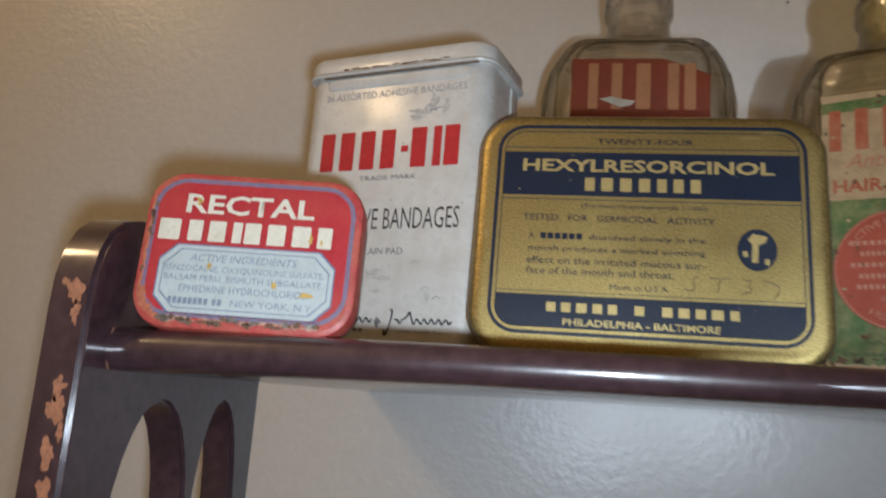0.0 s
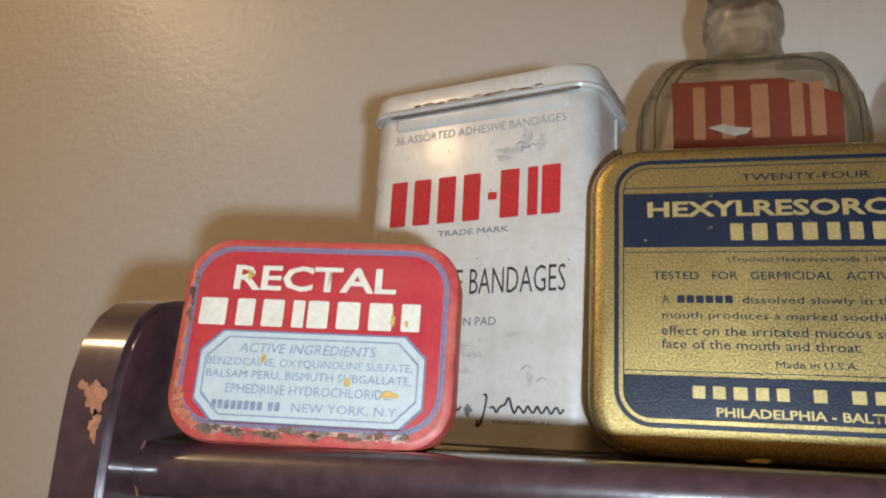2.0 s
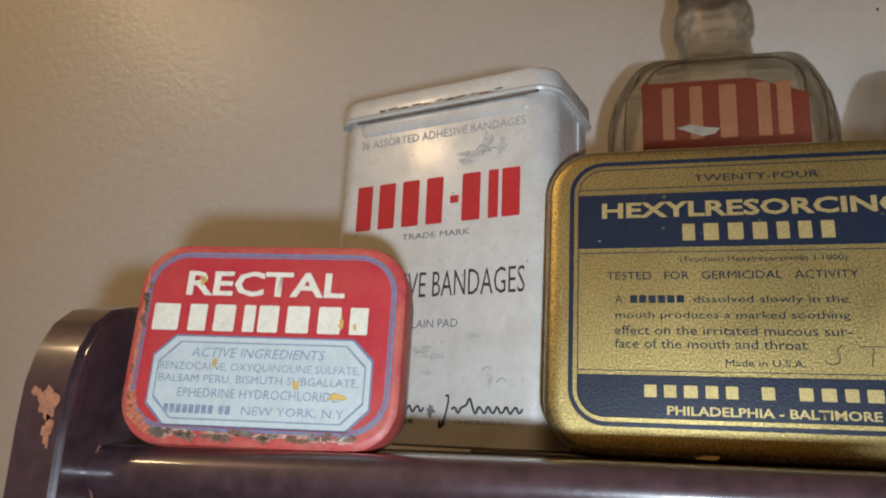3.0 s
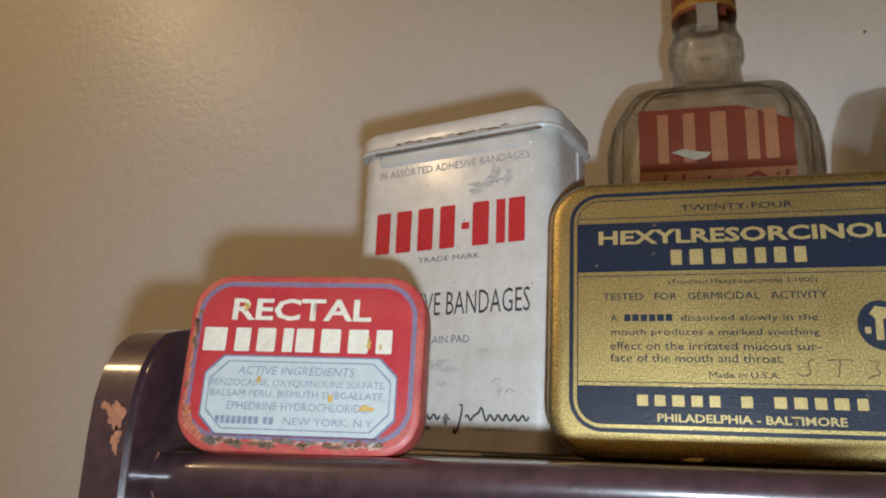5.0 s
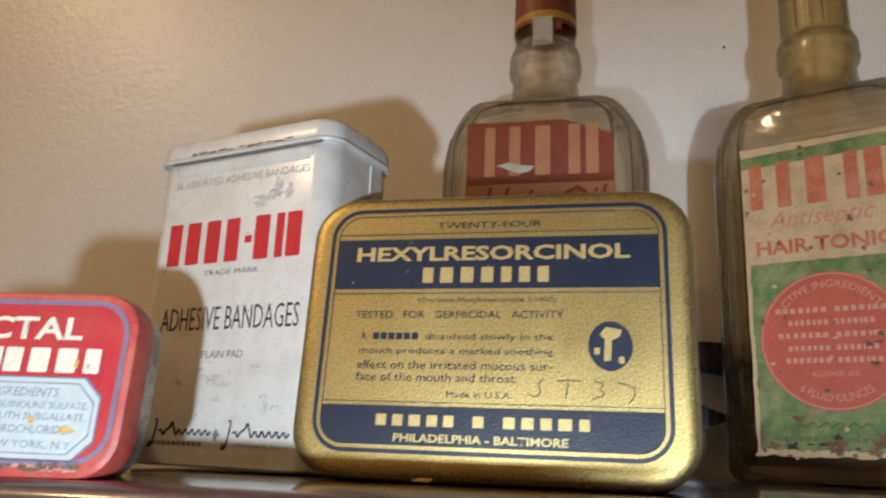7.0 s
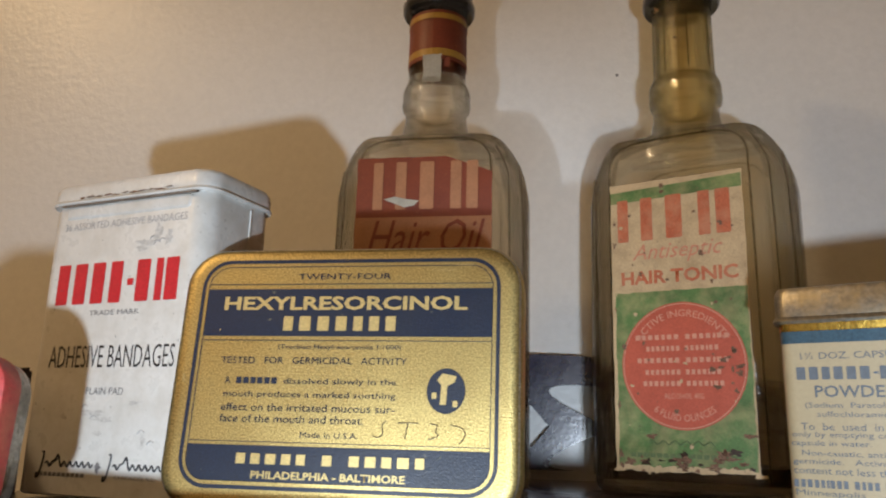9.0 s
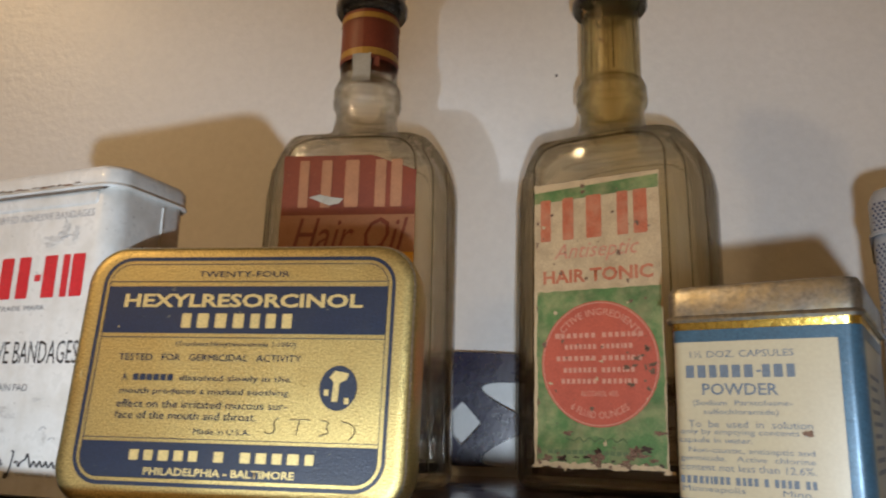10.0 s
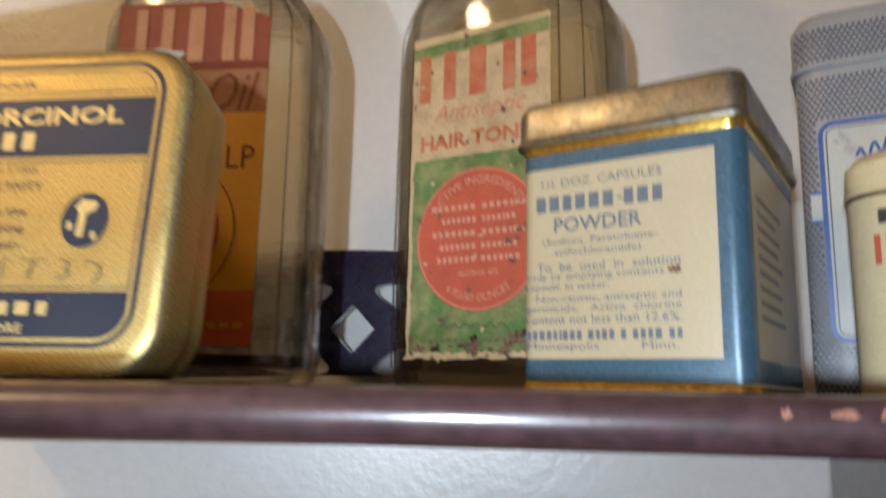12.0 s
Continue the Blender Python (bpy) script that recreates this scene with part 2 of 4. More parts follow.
def letters(text, x0, x1, z0, z1, y, mat, parent, slant=0.0, bold=0.0, name="lettering"):
    """Words in the built-in font, fitted to a box on a face that looks to -y."""
    curve = bpy.data.curves.new("words", "FONT")
    curve.body, curve.shear, curve.offset, curve.resolution_u = text, slant, bold, 2
    source = new("words", curve)
    bpy.context.view_layer.update()
    mesh = bpy.data.meshes.new_from_object(source.evaluated_get(bpy.context.evaluated_depsgraph_get()))
    bpy.data.objects.remove(source)
    bpy.data.curves.remove(curve)
    co = np.empty(len(mesh.vertices) * 3)
    mesh.vertices.foreach_get("co", co)
    co = co.reshape(-1, 3)
    lo, hi = co.min(0), co.max(0)
    k = (co - lo) / np.maximum(hi - lo, 1e-6)
    done = np.stack([x0 + k[:, 0] * (x1 - x0), np.full(len(k), y), z0 + k[:, 1] * (z1 - z0)], 1)
    mesh.vertices.foreach_set("co", done.ravel())
    mesh.update()
    mesh.materials.clear()
    mesh.materials.append(mat)
    ob = new(name, mesh)
    ob.parent = parent
    return ob


def blocks(widths, x0, x1, z0, z1, y, mat, parent, fill=0.88, gap=0.14, name="word_block"):
    """A trade name as plain shapes: one plain bar for each character (0: a short dash, negative: a space).
    Large ones are parts of their own; fine print stays in one piece."""
    total = sum(abs(w) if w else 0.4 for w in widths) + gap * (len(widths) - 1)
    k, x = (x1 - x0) / total, x0
    fine = z1 - z0 < 0.002
    bm, made = bmesh.new(), None
    for w in widths:
        span = (abs(w) if w else 0.4) * k
        if w >= 0:
            h = z1 - z0
            lo, hi = (z0, z1) if w else (z0 + 0.4 * h, z0 + 0.56 * h)
            bm.faces.new([bm.verts.new((px, y, pz)) for px, pz in oblong(x, x + span * (fill if w >= 0.55 else 1.0), lo, hi, min(span, h) * 0.06, 3)])
            if not fine:
                made = part(name, bm, mat, parent, "", False)
                bm = bmesh.new()
        x += span + gap * k
    if fine:
        made = tagged(part("fine_print", bm, mat, parent, "", False), kind="stuff")
    return made


def blot(x, z, rx, rz, y, mat, parent, seed, name="wear_patch", rough=0.45, label=""):
    """An irregular flat patch: worn paint, rust or a stain."""
    rnd = random.Random(seed)
    n = 22
    k = [1 + rough * rnd.uniform(-1, 1) for _ in range(n)]
    pts = [(x + rx * (k[i] * 0.7 + k[i - 1] * 0.3) * math.cos(6.2832 * i / n), z + rz * (k[i] * 0.7 + k[i - 1] * 0.3) * math.sin(6.2832 * i / n)) for i in range(n)]
    return part(name, flat(pts, y), mat, parent, label, False)


def stroke(points, radius, mat, parent, name):
    """A thin raised line through points."""
    curve = bpy.data.curves.new(name, "CURVE")
    curve.dimensions, curve.bevel_depth, curve.bevel_resolution = "3D", radius, 1
    s = curve.splines.new("NURBS")
    s.points.add(len(points) - 1)
    for q, p in zip(s.points, points):
        q.co = (*p, 1)
    s.use_endpoint_u, s.order_u = True, 3
    source = new(name, curve)
    bpy.context.view_layer.update()
    mesh = bpy.data.meshes.new_from_object(source.evaluated_get(bpy.context.evaluated_depsgraph_get()))
    bpy.data.objects.remove(source)
    mesh.materials.clear()
    mesh.materials.append(mat)
    ob = new(name, mesh)
    ob.parent = parent
    return ob


def plate(outer, holes, thick, bevel=0.0007):
    """A board in the xy plane with holes through it, bevelled, from z = 0 to thick."""
    bm = bmesh.new()
    edges = []
    for loop in (outer, *holes):
        vs = [bm.verts.new((x, y, 0)) for x, y in loop]
        edges += [bm.edges.new((vs[i], vs[(i + 1) % len(vs)])) for i in range(len(vs))]
    bmesh.ops.triangle_fill(bm, use_beauty=True, use_dissolve=False, edges=edges)
    grown = bmesh.ops.extrude_face_region(bm, geom=list(bm.faces))
    bmesh.ops.translate(bm, verts=[v for v in grown["geom"] if isinstance(v, bmesh.types.BMVert)], vec=(0, 0, thick))
    bmesh.ops.recalc_face_normals(bm, faces=bm.faces)
    sharp = [e for e in bm.edges if len(e.link_faces) == 2 and 1.2 < e.calc_face_angle(0) < 1.9]
    bmesh.ops.bevel(bm, geom=sharp, offset=bevel, segments=2, affect="EDGES", clamp_overlap=True)
    return bm


def oval(cx, cy, rx, ry, turn=0.0, n=28, egg=0.0):
    out = []
    for i in range(n):
        a = 6.28318 * i / n
        x, y = rx * math.cos(a), ry * math.sin(a) * (1 + egg * math.cos(a))
        c, s = math.cos(radians(turn)), math.sin(radians(turn))
        out.append((cx + x * c - y * s, cy + x * s + y * c))
    return out


def block(name, lo, hi, mat, label, category="room"):
    bm = bmesh.new()
    bmesh.ops.create_cube(bm, size=1)
    for v in bm.verts:
        v.co = [a + (c + 0.5) * (b - a) for c, a, b in zip(v.co, lo, hi)]
    return tagged(part(name, bm, mat, None, label, False), label, category, "", "structure")


# ---- the room ----
TOP = 1.511       # the shelf's upper face
BACK = 0.352      # the wall's face
block("wall_north", (-1.2, BACK, 0), (1.3, BACK + 0.1, 2.5), WALL, "beige semi-gloss painted wall with orange-peel texture", "wall")
blot(0.0895, 1.694, 0.0007, 0.0007, BACK - 0.0001, GREY_INK, bpy.data.objects["wall_north"], 2, "paint_speck", 0.4)
block("wall_south", (-1.2, -1.2, 0), (1.3, -1.1, 2.5), PLAIN, "plain painted wall closing the room", "wall")
block("wall_west", (-1.3, -1.2, 0), (-1.2, BACK + 0.1, 2.5), PLAIN, "plain painted wall at the room's side", "wall")
block("wall_east", (1.3, -1.2, 0), (1.4, BACK + 0.1, 2.5), PLAIN, "plain painted wall at the room's far side", "wall")
block("floor", (-1.3, -1.2, -0.1), (1.4, BACK + 0.1, 0), FLOORING, "brown wooden floor of the room", "floor")
block("ceiling", (-1.3, -1.2, 2.5), (1.4, BACK + 0.1, 2.6), PLAIN, "plain painted ceiling", "ceiling")

# ---- the shelf ----
shelf = thing("wall_shelf", "dark brown lacquered wooden wall shelf, worn and chipped", "shelf", Matrix())
FRONT, REAR, THICK = 0.1435, BACK, 0.0062
LEFT = -0.0965


def shelf_section(x, sag, drop, back):
    """The board's outline at x: it sags a little and thickens towards its end."""
    top, thick = TOP - sag, THICK + drop - sag
    pts = [(x, REAR, top), (x, REAR, top - thick)]
    for i in range(9):
        a = radians(-90 + 180 * i / 8)
        pts.append((x, FRONT + back + thick / 2 - thick / 2 * math.cos(a), top - thick / 2 + thick / 2 * math.sin(a)))
    return pts


part("board", loft(bmesh.new(), [shelf_section(LEFT, 0.0014, 0.0042, 0.0016), shelf_section(-0.02, 0.0006, 0.0022, 0.0), shelf_section(0.10, 0.0, 0.0004, 0.0), shelf_section(0.36, 0.0, 0.0, 0.0)]), LACQUER, shelf)


def side_board(x, top_edge, name):
    """An upright board with two long oval holes, its faces towards +x and -x."""
    outline = [(0.227, 1.36), (0.227, top_edge[-1][1])] + [p for p in reversed(top_edge)] + [(0.138, 1.36)]
    holes = [oval(0.1715, 1.461, 0.0165, 0.033), oval(0.2040, 1.461, 0.0118, 0.033)]
    bm = plate(outline, holes, 0.0098, 0.0012)
    for v in bm.verts:
        v.co = (x - 0.0098 + v.co.z, v.co.x, v.co.y)
    return part(name, bm, LACQUER, shelf)


crown = [(0.138, 1.512), (0.1384, 1.519), (0.1398, 1.5245), (0.1425, 1.529), (0.1465, 1.532), (0.152, 1.5335), (0.175, 1.5375), (0.20, 1.542), (0.226, 1.546)]
side_board(LEFT, crown, "end_board")
side_board(0.1862, [(0.138, TOP - THICK - 0.0002), (0.2269, TOP - THICK - 0.0002)], "support_board")

# the fretted crest at the shelf's back
arch = [(-0.075 + 0.25 * i / 30, TOP + 0.0515 - 0.9 * (-0.075 + 0.25 * i / 30 - 0.043) ** 2) for i in range(31)]
petals = [oval(0.049, 1.5325, 0.0085, 0.0085, 0, 4)]
petals[0] = [(0.0574, 1.5325), (0.0560, 1.5340), (0.0505, 1.5402), (0.0490, 1.5414), (0.0475, 1.5402), (0.0420, 1.5340), (0.0406, 1.5325), (0.0420, 1.5310), (0.0475, 1.5248), (0.0490, 1.5236), (0.0505, 1.5248), (0.0560, 1.5310)]
for cx in (-0.017, 0.115):
    for turn in (14.5, -14.5, 165.5, 194.5):
        petals.append(oval(cx + 0.0365 * math.cos(radians(turn)), 1.5325 + 0.0365 * math.sin(radians(turn)), 0.0232, 0.0070, turn, 28, -0.25))
bm = plate([(-0.075, TOP + 0.0003), (0.175, TOP + 0.0003)] + list(reversed(arch)), petals, 0.005, 0.0006)
for v in bm.verts:
    v.co = (v.co.x, 0.346 - v.co.z, v.co.y)
part("back_crest", bm, NIGHT, shelf, "pierced crest with petal and diamond holes")

# chips along the end board's front edge and on the shelf's nose
for i, (x, z, rx, rz) in enumerate(((-0.1000, 1.5160, 0.0017, 0.0022), (-0.0993, 1.5115, 0.0010, 0.0022), (-0.1002, 1.4965, 0.0014, 0.0020), (-0.1000, 1.4925, 0.0020, 0.0026),
                                    (-0.1004, 1.484, 0.0017, 0.0026), (-0.1000, 1.477, 0.0014, 0.002), (-0.1025, 1.5175, 0.0008, 0.0008), (-0.0985, 1.4885, 0.0008, 0.002))):
    blot(x, z, rx, rz, 0.1379, BARE, shelf, i, "paint_chip", 0.5)
for i, (x, rx) in enumerate(((0.1442, 0.0006), (0.1500, 0.0013), (0.1535, 0.0006), (0.1570, 0.0009))):
    blot(x, TOP - 0.0020, rx, 0.0005, FRONT - 0.0002, WORN, shelf, 40 + i, "paint_chip", 0.6)
stroke([(LEFT + 0.0002, FRONT + 0.0036, TOP - 0.0016), (LEFT + 0.0002, FRONT + 0.0010, TOP - 0.006), (LEFT + 0.0002, FRONT + 0.0036, TOP - 0.0102)], 0.00022, WORN, shelf, "joint_line")


# ---- tins ----
def medicine_tin():
    """Small flat red tin standing on its edge."""
    t = thing("medicine_tin", "small worn red tin with white lettering, standing on its edge", "tin", pose(-0.069, 0.1475, TOP + 0.0002, -5, 0, 8))
    W, H, R = 0.0468, 0.0330, 0.0078
    body = part("lid", facing(W, H + 0.0013, R, ((0.0062, 0.0), (0.0012, 0.0), (0.0004, 0.0003), (0.0, 0.0011), (0.0, 0.0016)), -0.0013), MED_EDGE, t, "red enamelled lid, its rim worn and tinted orange as by warm lamplight")
    part("base", facing(W - 0.001, H + 0.0003, R, ((0.0118, 0.001), (0.0112, 0.0), (0.0062, 0.0)), -0.0008), BARE_TIN, t, "bare tin underside")
    y = -0.00012
    part("red_field", flat(oblong(-0.0215, 0.0215, 0.0016, 0.0312, 0.0072, 9), y), MED_RED, body, "", False)
    o = lambda i: oblong(-0.0217 + i, 0.0217 - i, 0.0012 + i, 0.0313 - i, 0.0068 - i, 9)
    ring("border_line", o(0.0), o(0.00050), y - 0.00006, SLATE, body)
    ring("border_line", o(0.00062), o(0.0009), y - 0.00006, SLATE, body)
    c = 0.0034
    octo = lambda x, z0, z1, k: [(-x + k, z0), (x - k, z0), (x, z0 + k), (x, z1 - k), (x - k, z1), (-x + k, z1), (-x, z1 - k), (-x, z0 + k)]
    part("text_panel", flat(octo(0.0187, 0.0018, 0.0168, c), y - 0.00006), SLATE, body, "", False)
    part("text_panel", flat(octo(0.0184, 0.0021, 0.0165, c), y - 0.00012), PALE_BLUE, body, "pale blue panel with small print", False)
    ring("panel_line", octo(0.0176, 0.0029, 0.0157, c), octo(0.01735, 0.00315, 0.01545, c), y - 0.00018, SOFT_SLATE, body)
    yy = y - 0.00022
    letters("RECTAL", -0.0147, 0.0129, 0.0236, 0.0280, yy, MED_WHITE, body, 0, 0.025)
    blocks((1.2, 0.8, 0.95, 0.42, 0.9, 1.0, 1.0, 0.8), -0.0198, 0.0180, 0.0175, 0.0221, yy, MED_WHITE, body, 0.8, 0.12)
    letters("ACTIVE INGREDIENTS", -0.0121, 0.0106, 0.0131, 0.0147, yy, SOFT_SLATE, body, 0.2)
    letters("BENZOCAINE, OXYQUINOLINE SULFATE,", -0.0172, 0.0166, 0.0107, 0.0122, yy, SOFT_SLATE, body)
    letters("BALSAM PERU, BISMUTH SUBGALLATE,", -0.0170, 0.0166, 0.0087, 0.0102, yy, SOFT_SLATE, body)
    letters("EPHEDRINE HYDROCHLORIDE.", -0.0134, 0.0136, 0.0065, 0.0080, yy, SOFT_SLATE, body)
    blocks((1,) * 8 + (-0.6, 1, 1), -0.0154, -0.0040, 0.0039, 0.0053, yy, SOFT_SLATE, body)
    letters("NEW YORK, N.Y.", -0.0022, 0.0150, 0.0037, 0.0053, yy, SOFT_SLATE, body)
    rnd = random.Random(5)
    for i in range(20):
        x = -0.0160 + 0.032 * i / 19 + rnd.uniform(-0.0008, 0.0008)
        blot(x, 0.0004 + rnd.uniform(-0.0003, 0.0007), rnd.uniform(0.0006, 0.0016), rnd.uniform(0.0003, 0.0007), yy - 0.00004, RUST if i % 3 else BARE_TIN, body, i, "rust_patch", 0.6)
    for i in range(16):
        x = -0.0160 + 0.032 * i / 15 + rnd.uniform(-0.001, 0.001)
        blot(x, rnd.uniform(0.0004, 0.0010), rnd.uniform(0.0010, 0.0024), rnd.uniform(0.0002, 0.0005), yy - 0.00002, WORN_PINK, body, 700 + i, "wear_patch", 0.7)
    # orange on the left side: worn paint, with warm lamplight painted in
    for i in range(8):
        a = radians(185 + 10 * i)
        blot(-0.0148 + 0.0066 * math.cos(a), 0.0072 + 0.0066 * math.sin(a), 0.0008, 0.0007, yy - 0.00002, WORN_LIT_ORANGE, body, 730 + i, "wear_patch", 0.7)
    for i in range(10):
        blot(-0.0217 + rnd.uniform(-0.0001, 0.0001), 0.007 + 0.0022 * i, 0.0003, rnd.uniform(0.0008, 0.0016), yy - 0.00002, WORN_LIT_ORANGE, body, 760 + i, "wear_patch", 0.6)
    for i in range(9):
        blot(-0.0217 + rnd.uniform(-0.0002, 0.0006), rnd.uniform(0.008, 0.026), rnd.uniform(0.0002, 0.0005), rnd.uniform(0.0003, 0.0009), yy - 0.00004, RUST, body, 60 + i, "rust_patch", 0.6)
    for x, z, rx, rz in ((-0.012, 0.0262, 0.0006, 0.0009), (0.0128, 0.0195, 0.0004, 0.0012), (0.0151, 0.0188, 0.0003, 0.0006), (0.0131, 0.0073, 0.0012, 0.0006), (0.0062, 0.0090, 0.0007, 0.0007), (-0.0078, 0.0122, 0.0004, 0.0006)):
        blot(x, z, rx, rz, yy - 0.00006, BRASS_STAIN, body, int(x * 1e5), "stain", 0.6)


WORN_PINK = material("paint_worn_to_pink", (0.47, 0.27, 0.20), 0.5, grain=1500, vary=0.25, stain=500, stains=0.6, speck=0.6, speck_colour=(0.16, 0.09, 0.06))
# colour of worn paint plus the warm light on the left rim
WORN_LIT_ORANGE = material("worn_lamplit_orange", (0.50, 0.16, 0.085), 0.48, grain=1500, vary=0.2, stain=400, stains=0.4)
BRASS_STAIN = material("yellow_stain", (0.52, 0.33, 0.08), 0.5, grain=1500, vary=0.3, stain=400)


def bandage_tin():
    """Tall white hinged tin."""
    t = thing("bandage_tin", "tall white hinged bandage tin, scuffed, with red trade name", "tin", pose(-0.0547, 0.2005, TOP, 0, 0, -14))
    W, D, R = 0.0587, 0.0290, 0.0058
    at = (-0.0009, D / 2)
    body = part("body", upright(((0, W - 0.001, D - 0.001, R), (0.0005, W, D, R), (0.0786, W, D, R), (0.0796, W - 0.0006, D - 0.0006, R), (0.0812, W - 0.0006, D - 0.0006, R)), at=at, n=9), WHITE_TIN, t)
    lid = part("lid", upright(((0.0806, W + 0.0012, D + 0.0012, R), (0.0802, W + 0.0022, D + 0.0022, R + 0.0006), (0.0808, W + 0.0028, D + 0.0028, R + 0.0008), (0.0814, W + 0.0022, D + 0.0022, R + 0.0006), (0.0816, W + 0.0016, D + 0.0016, R),
                               (0.0850, W + 0.0014, D + 0.0014, R), (0.0864, W - 0.0002, D - 0.0002, R), (0.0869, W - 0.0030, D - 0.0030, R)), at=at, n=9), WHITE_TIN, t, "hinged white lid with a rolled worn rim")
    part("rim_wear", facing(0.050, 0.0006, 0.0003, ((-0.0006, 0.0), (-0.0012, 0.0001)), 0.0795, cx=0.0006), DARK_TIN, lid, "dark worn metal along the lid's rim")
    part("seam", upright(((0.002, 0.0008, 0.0006, 0.0003), (0.079, 0.0008, 0.0006, 0.0003)), at=(0.02845, D * 0.62)), WHITE_TIN, body)
    part("embossed_panel", facing(0.046, 0.0040, 0.0015, ((0.0, 0.0), (-0.0003, 0.0003), (-0.0004, 0.0010)), 0.0752 + 0.0006), WHITE_TIN, body)
    y = -0.00012
    letters("36 ASSORTED ADHESIVE BANDAGES", -0.0228, 0.0222, 0.0725, 0.0746, y, SCUFF, body)
    blocks((1, 1.05, 1.05, 1, 0, 1.05, 0.45, 1), -0.0229, 0.0222, 0.0509, 0.0624, y, RED_INK, body, 0.8, 0.16)
    letters("TRADE MARK", -0.0092, 0.0089, 0.0476, 0.0490, y, GREY_INK, body)
    letters("ADHESIVE BANDAGES", -0.0222, 0.0226, 0.0334, 0.0394, y, BLACK_INK, body, 0, -0.004)
    letters("PLAIN PAD", -0.0067, 0.0066, 0.0263, 0.0282, y, GREY_INK, body)
    # a maker's signature as a looping line with two tall strokes
    for x0, x1 in ((-0.0212, -0.0010), (0.0030, 0.0226)):
        pts = [(x0 + 0.0002, y, 0.0058), (x0 - 0.0004, y, 0.0042), (x0 + 0.0010, y, 0.0048), (x0 + 0.0026, y, 0.0120), (x0 + 0.0014, y, 0.0110)]
        stroke(pts, 0.00022, BLACK_INK, body, "script_stroke")
        run = []
        for i in range(24):
            k = i / 23
            run.append((x0 + 0.003 + (x1 - x0 - 0.003) * k, y, 0.0082 + 0.0012 * math.sin(i * 2.2) + (0.0022 if i in (5, 6) else 0)))
        stroke(run, 0.00024, BLACK_INK, body, "script_stroke")
    blocks((1,) * 10, -0.020, -0.0035, 0.0050, 0.0060, y, GREY_INK, body)
    letters("CHICAGO, ILL.", 0.0067, 0.0205, 0.0050, 0.0060, y, GREY_INK, body)
    rnd = random.Random(8)
    for i in range(16):
        blot(rnd.uniform(-0.026, 0.026), rnd.uniform(0.004, 0.078), rnd.uniform(0.0001, 0.0003), rnd.uniform(0.0001, 0.0003), y, GREY_INK, body, i, "scuff", 0.5)
    for i, (x, z) in enumerate(((0.010, 0.068), (0.0115, 0.0665), (0.013, 0.067), (-0.004, 0.020), (0.013, 0.0165), (0.0165, 0.014), (-0.0075, 0.0228))):
        stroke([(x, y, z), (x + 0.001, y, z + 0.0016), (x + 0.0022, y, z + 0.0004)], 0.00012, SCUFF, body, "scuff")
    for i in range(11):
        x = -0.0165 + 0.0032 * i
        blot(x, 0.0818 + 0.0002 * math.sin(i * 2.7), 0.0012 + 0.0008 * math.sin(i * 1.9) ** 2, 0.00028, -0.0011, DARK_TIN if i % 3 else RUST, lid, 90 + i, "wear_patch", 0.6)
    for i, (x, z, rx, rz) in enumerate(((0.009, 0.0672, 0.0030, 0.0009), (0.0125, 0.0690, 0.0012, 0.0022), (0.0165, 0.0678, 0.0010, 0.0018), (0.0075, 0.0655, 0.0016, 0.0006), (-0.0035, 0.0215, 0.0040, 0.0008), (0.0, 0.0198, 0.0030, 0.0006),
                                        (0.0148, 0.0148, 0.0007, 0.0016), (-0.014, 0.0205, 0.0012, 0.0010), (0.0105, 0.0242, 0.0020, 0.0005), (-0.0012, 0.0162, 0.0018, 0.0007))):
        blot(x, z, rx, rz, y, SMUDGE, body, 150 + i, "smudge", 0.75)
    blot(0.0008, 0.0078, 0.0009, 0.0013, y - 0.0001, GREY_INK, body, 77, "scuff", 0.7)
    for i in range(3):
        part("side_print", side_bar(0.02865, 0.0095 + 0.0016 * i, 0.0103 + 0.0016 * i, 0.0562 + 0.001 * (i % 2), 0.009), GREY_INK, body, "", False)


DARK_TIN = material("dark_worn_metal", (0.20, 0.17, 0.145), 0.5, metal=0.4, grain=1500, vary=0.4, stain=400, stains=0.5)
SMUDGE = material("grey_smudge", (0.50, 0.48, 0.45), 0.4, grain=900, vary=0.2, stain=250, stains=0.5)
SCUFF = material("graphite_scuff", (0.36, 0.34, 0.33), 0.5, grain=2000, vary=0.3, stain=500)


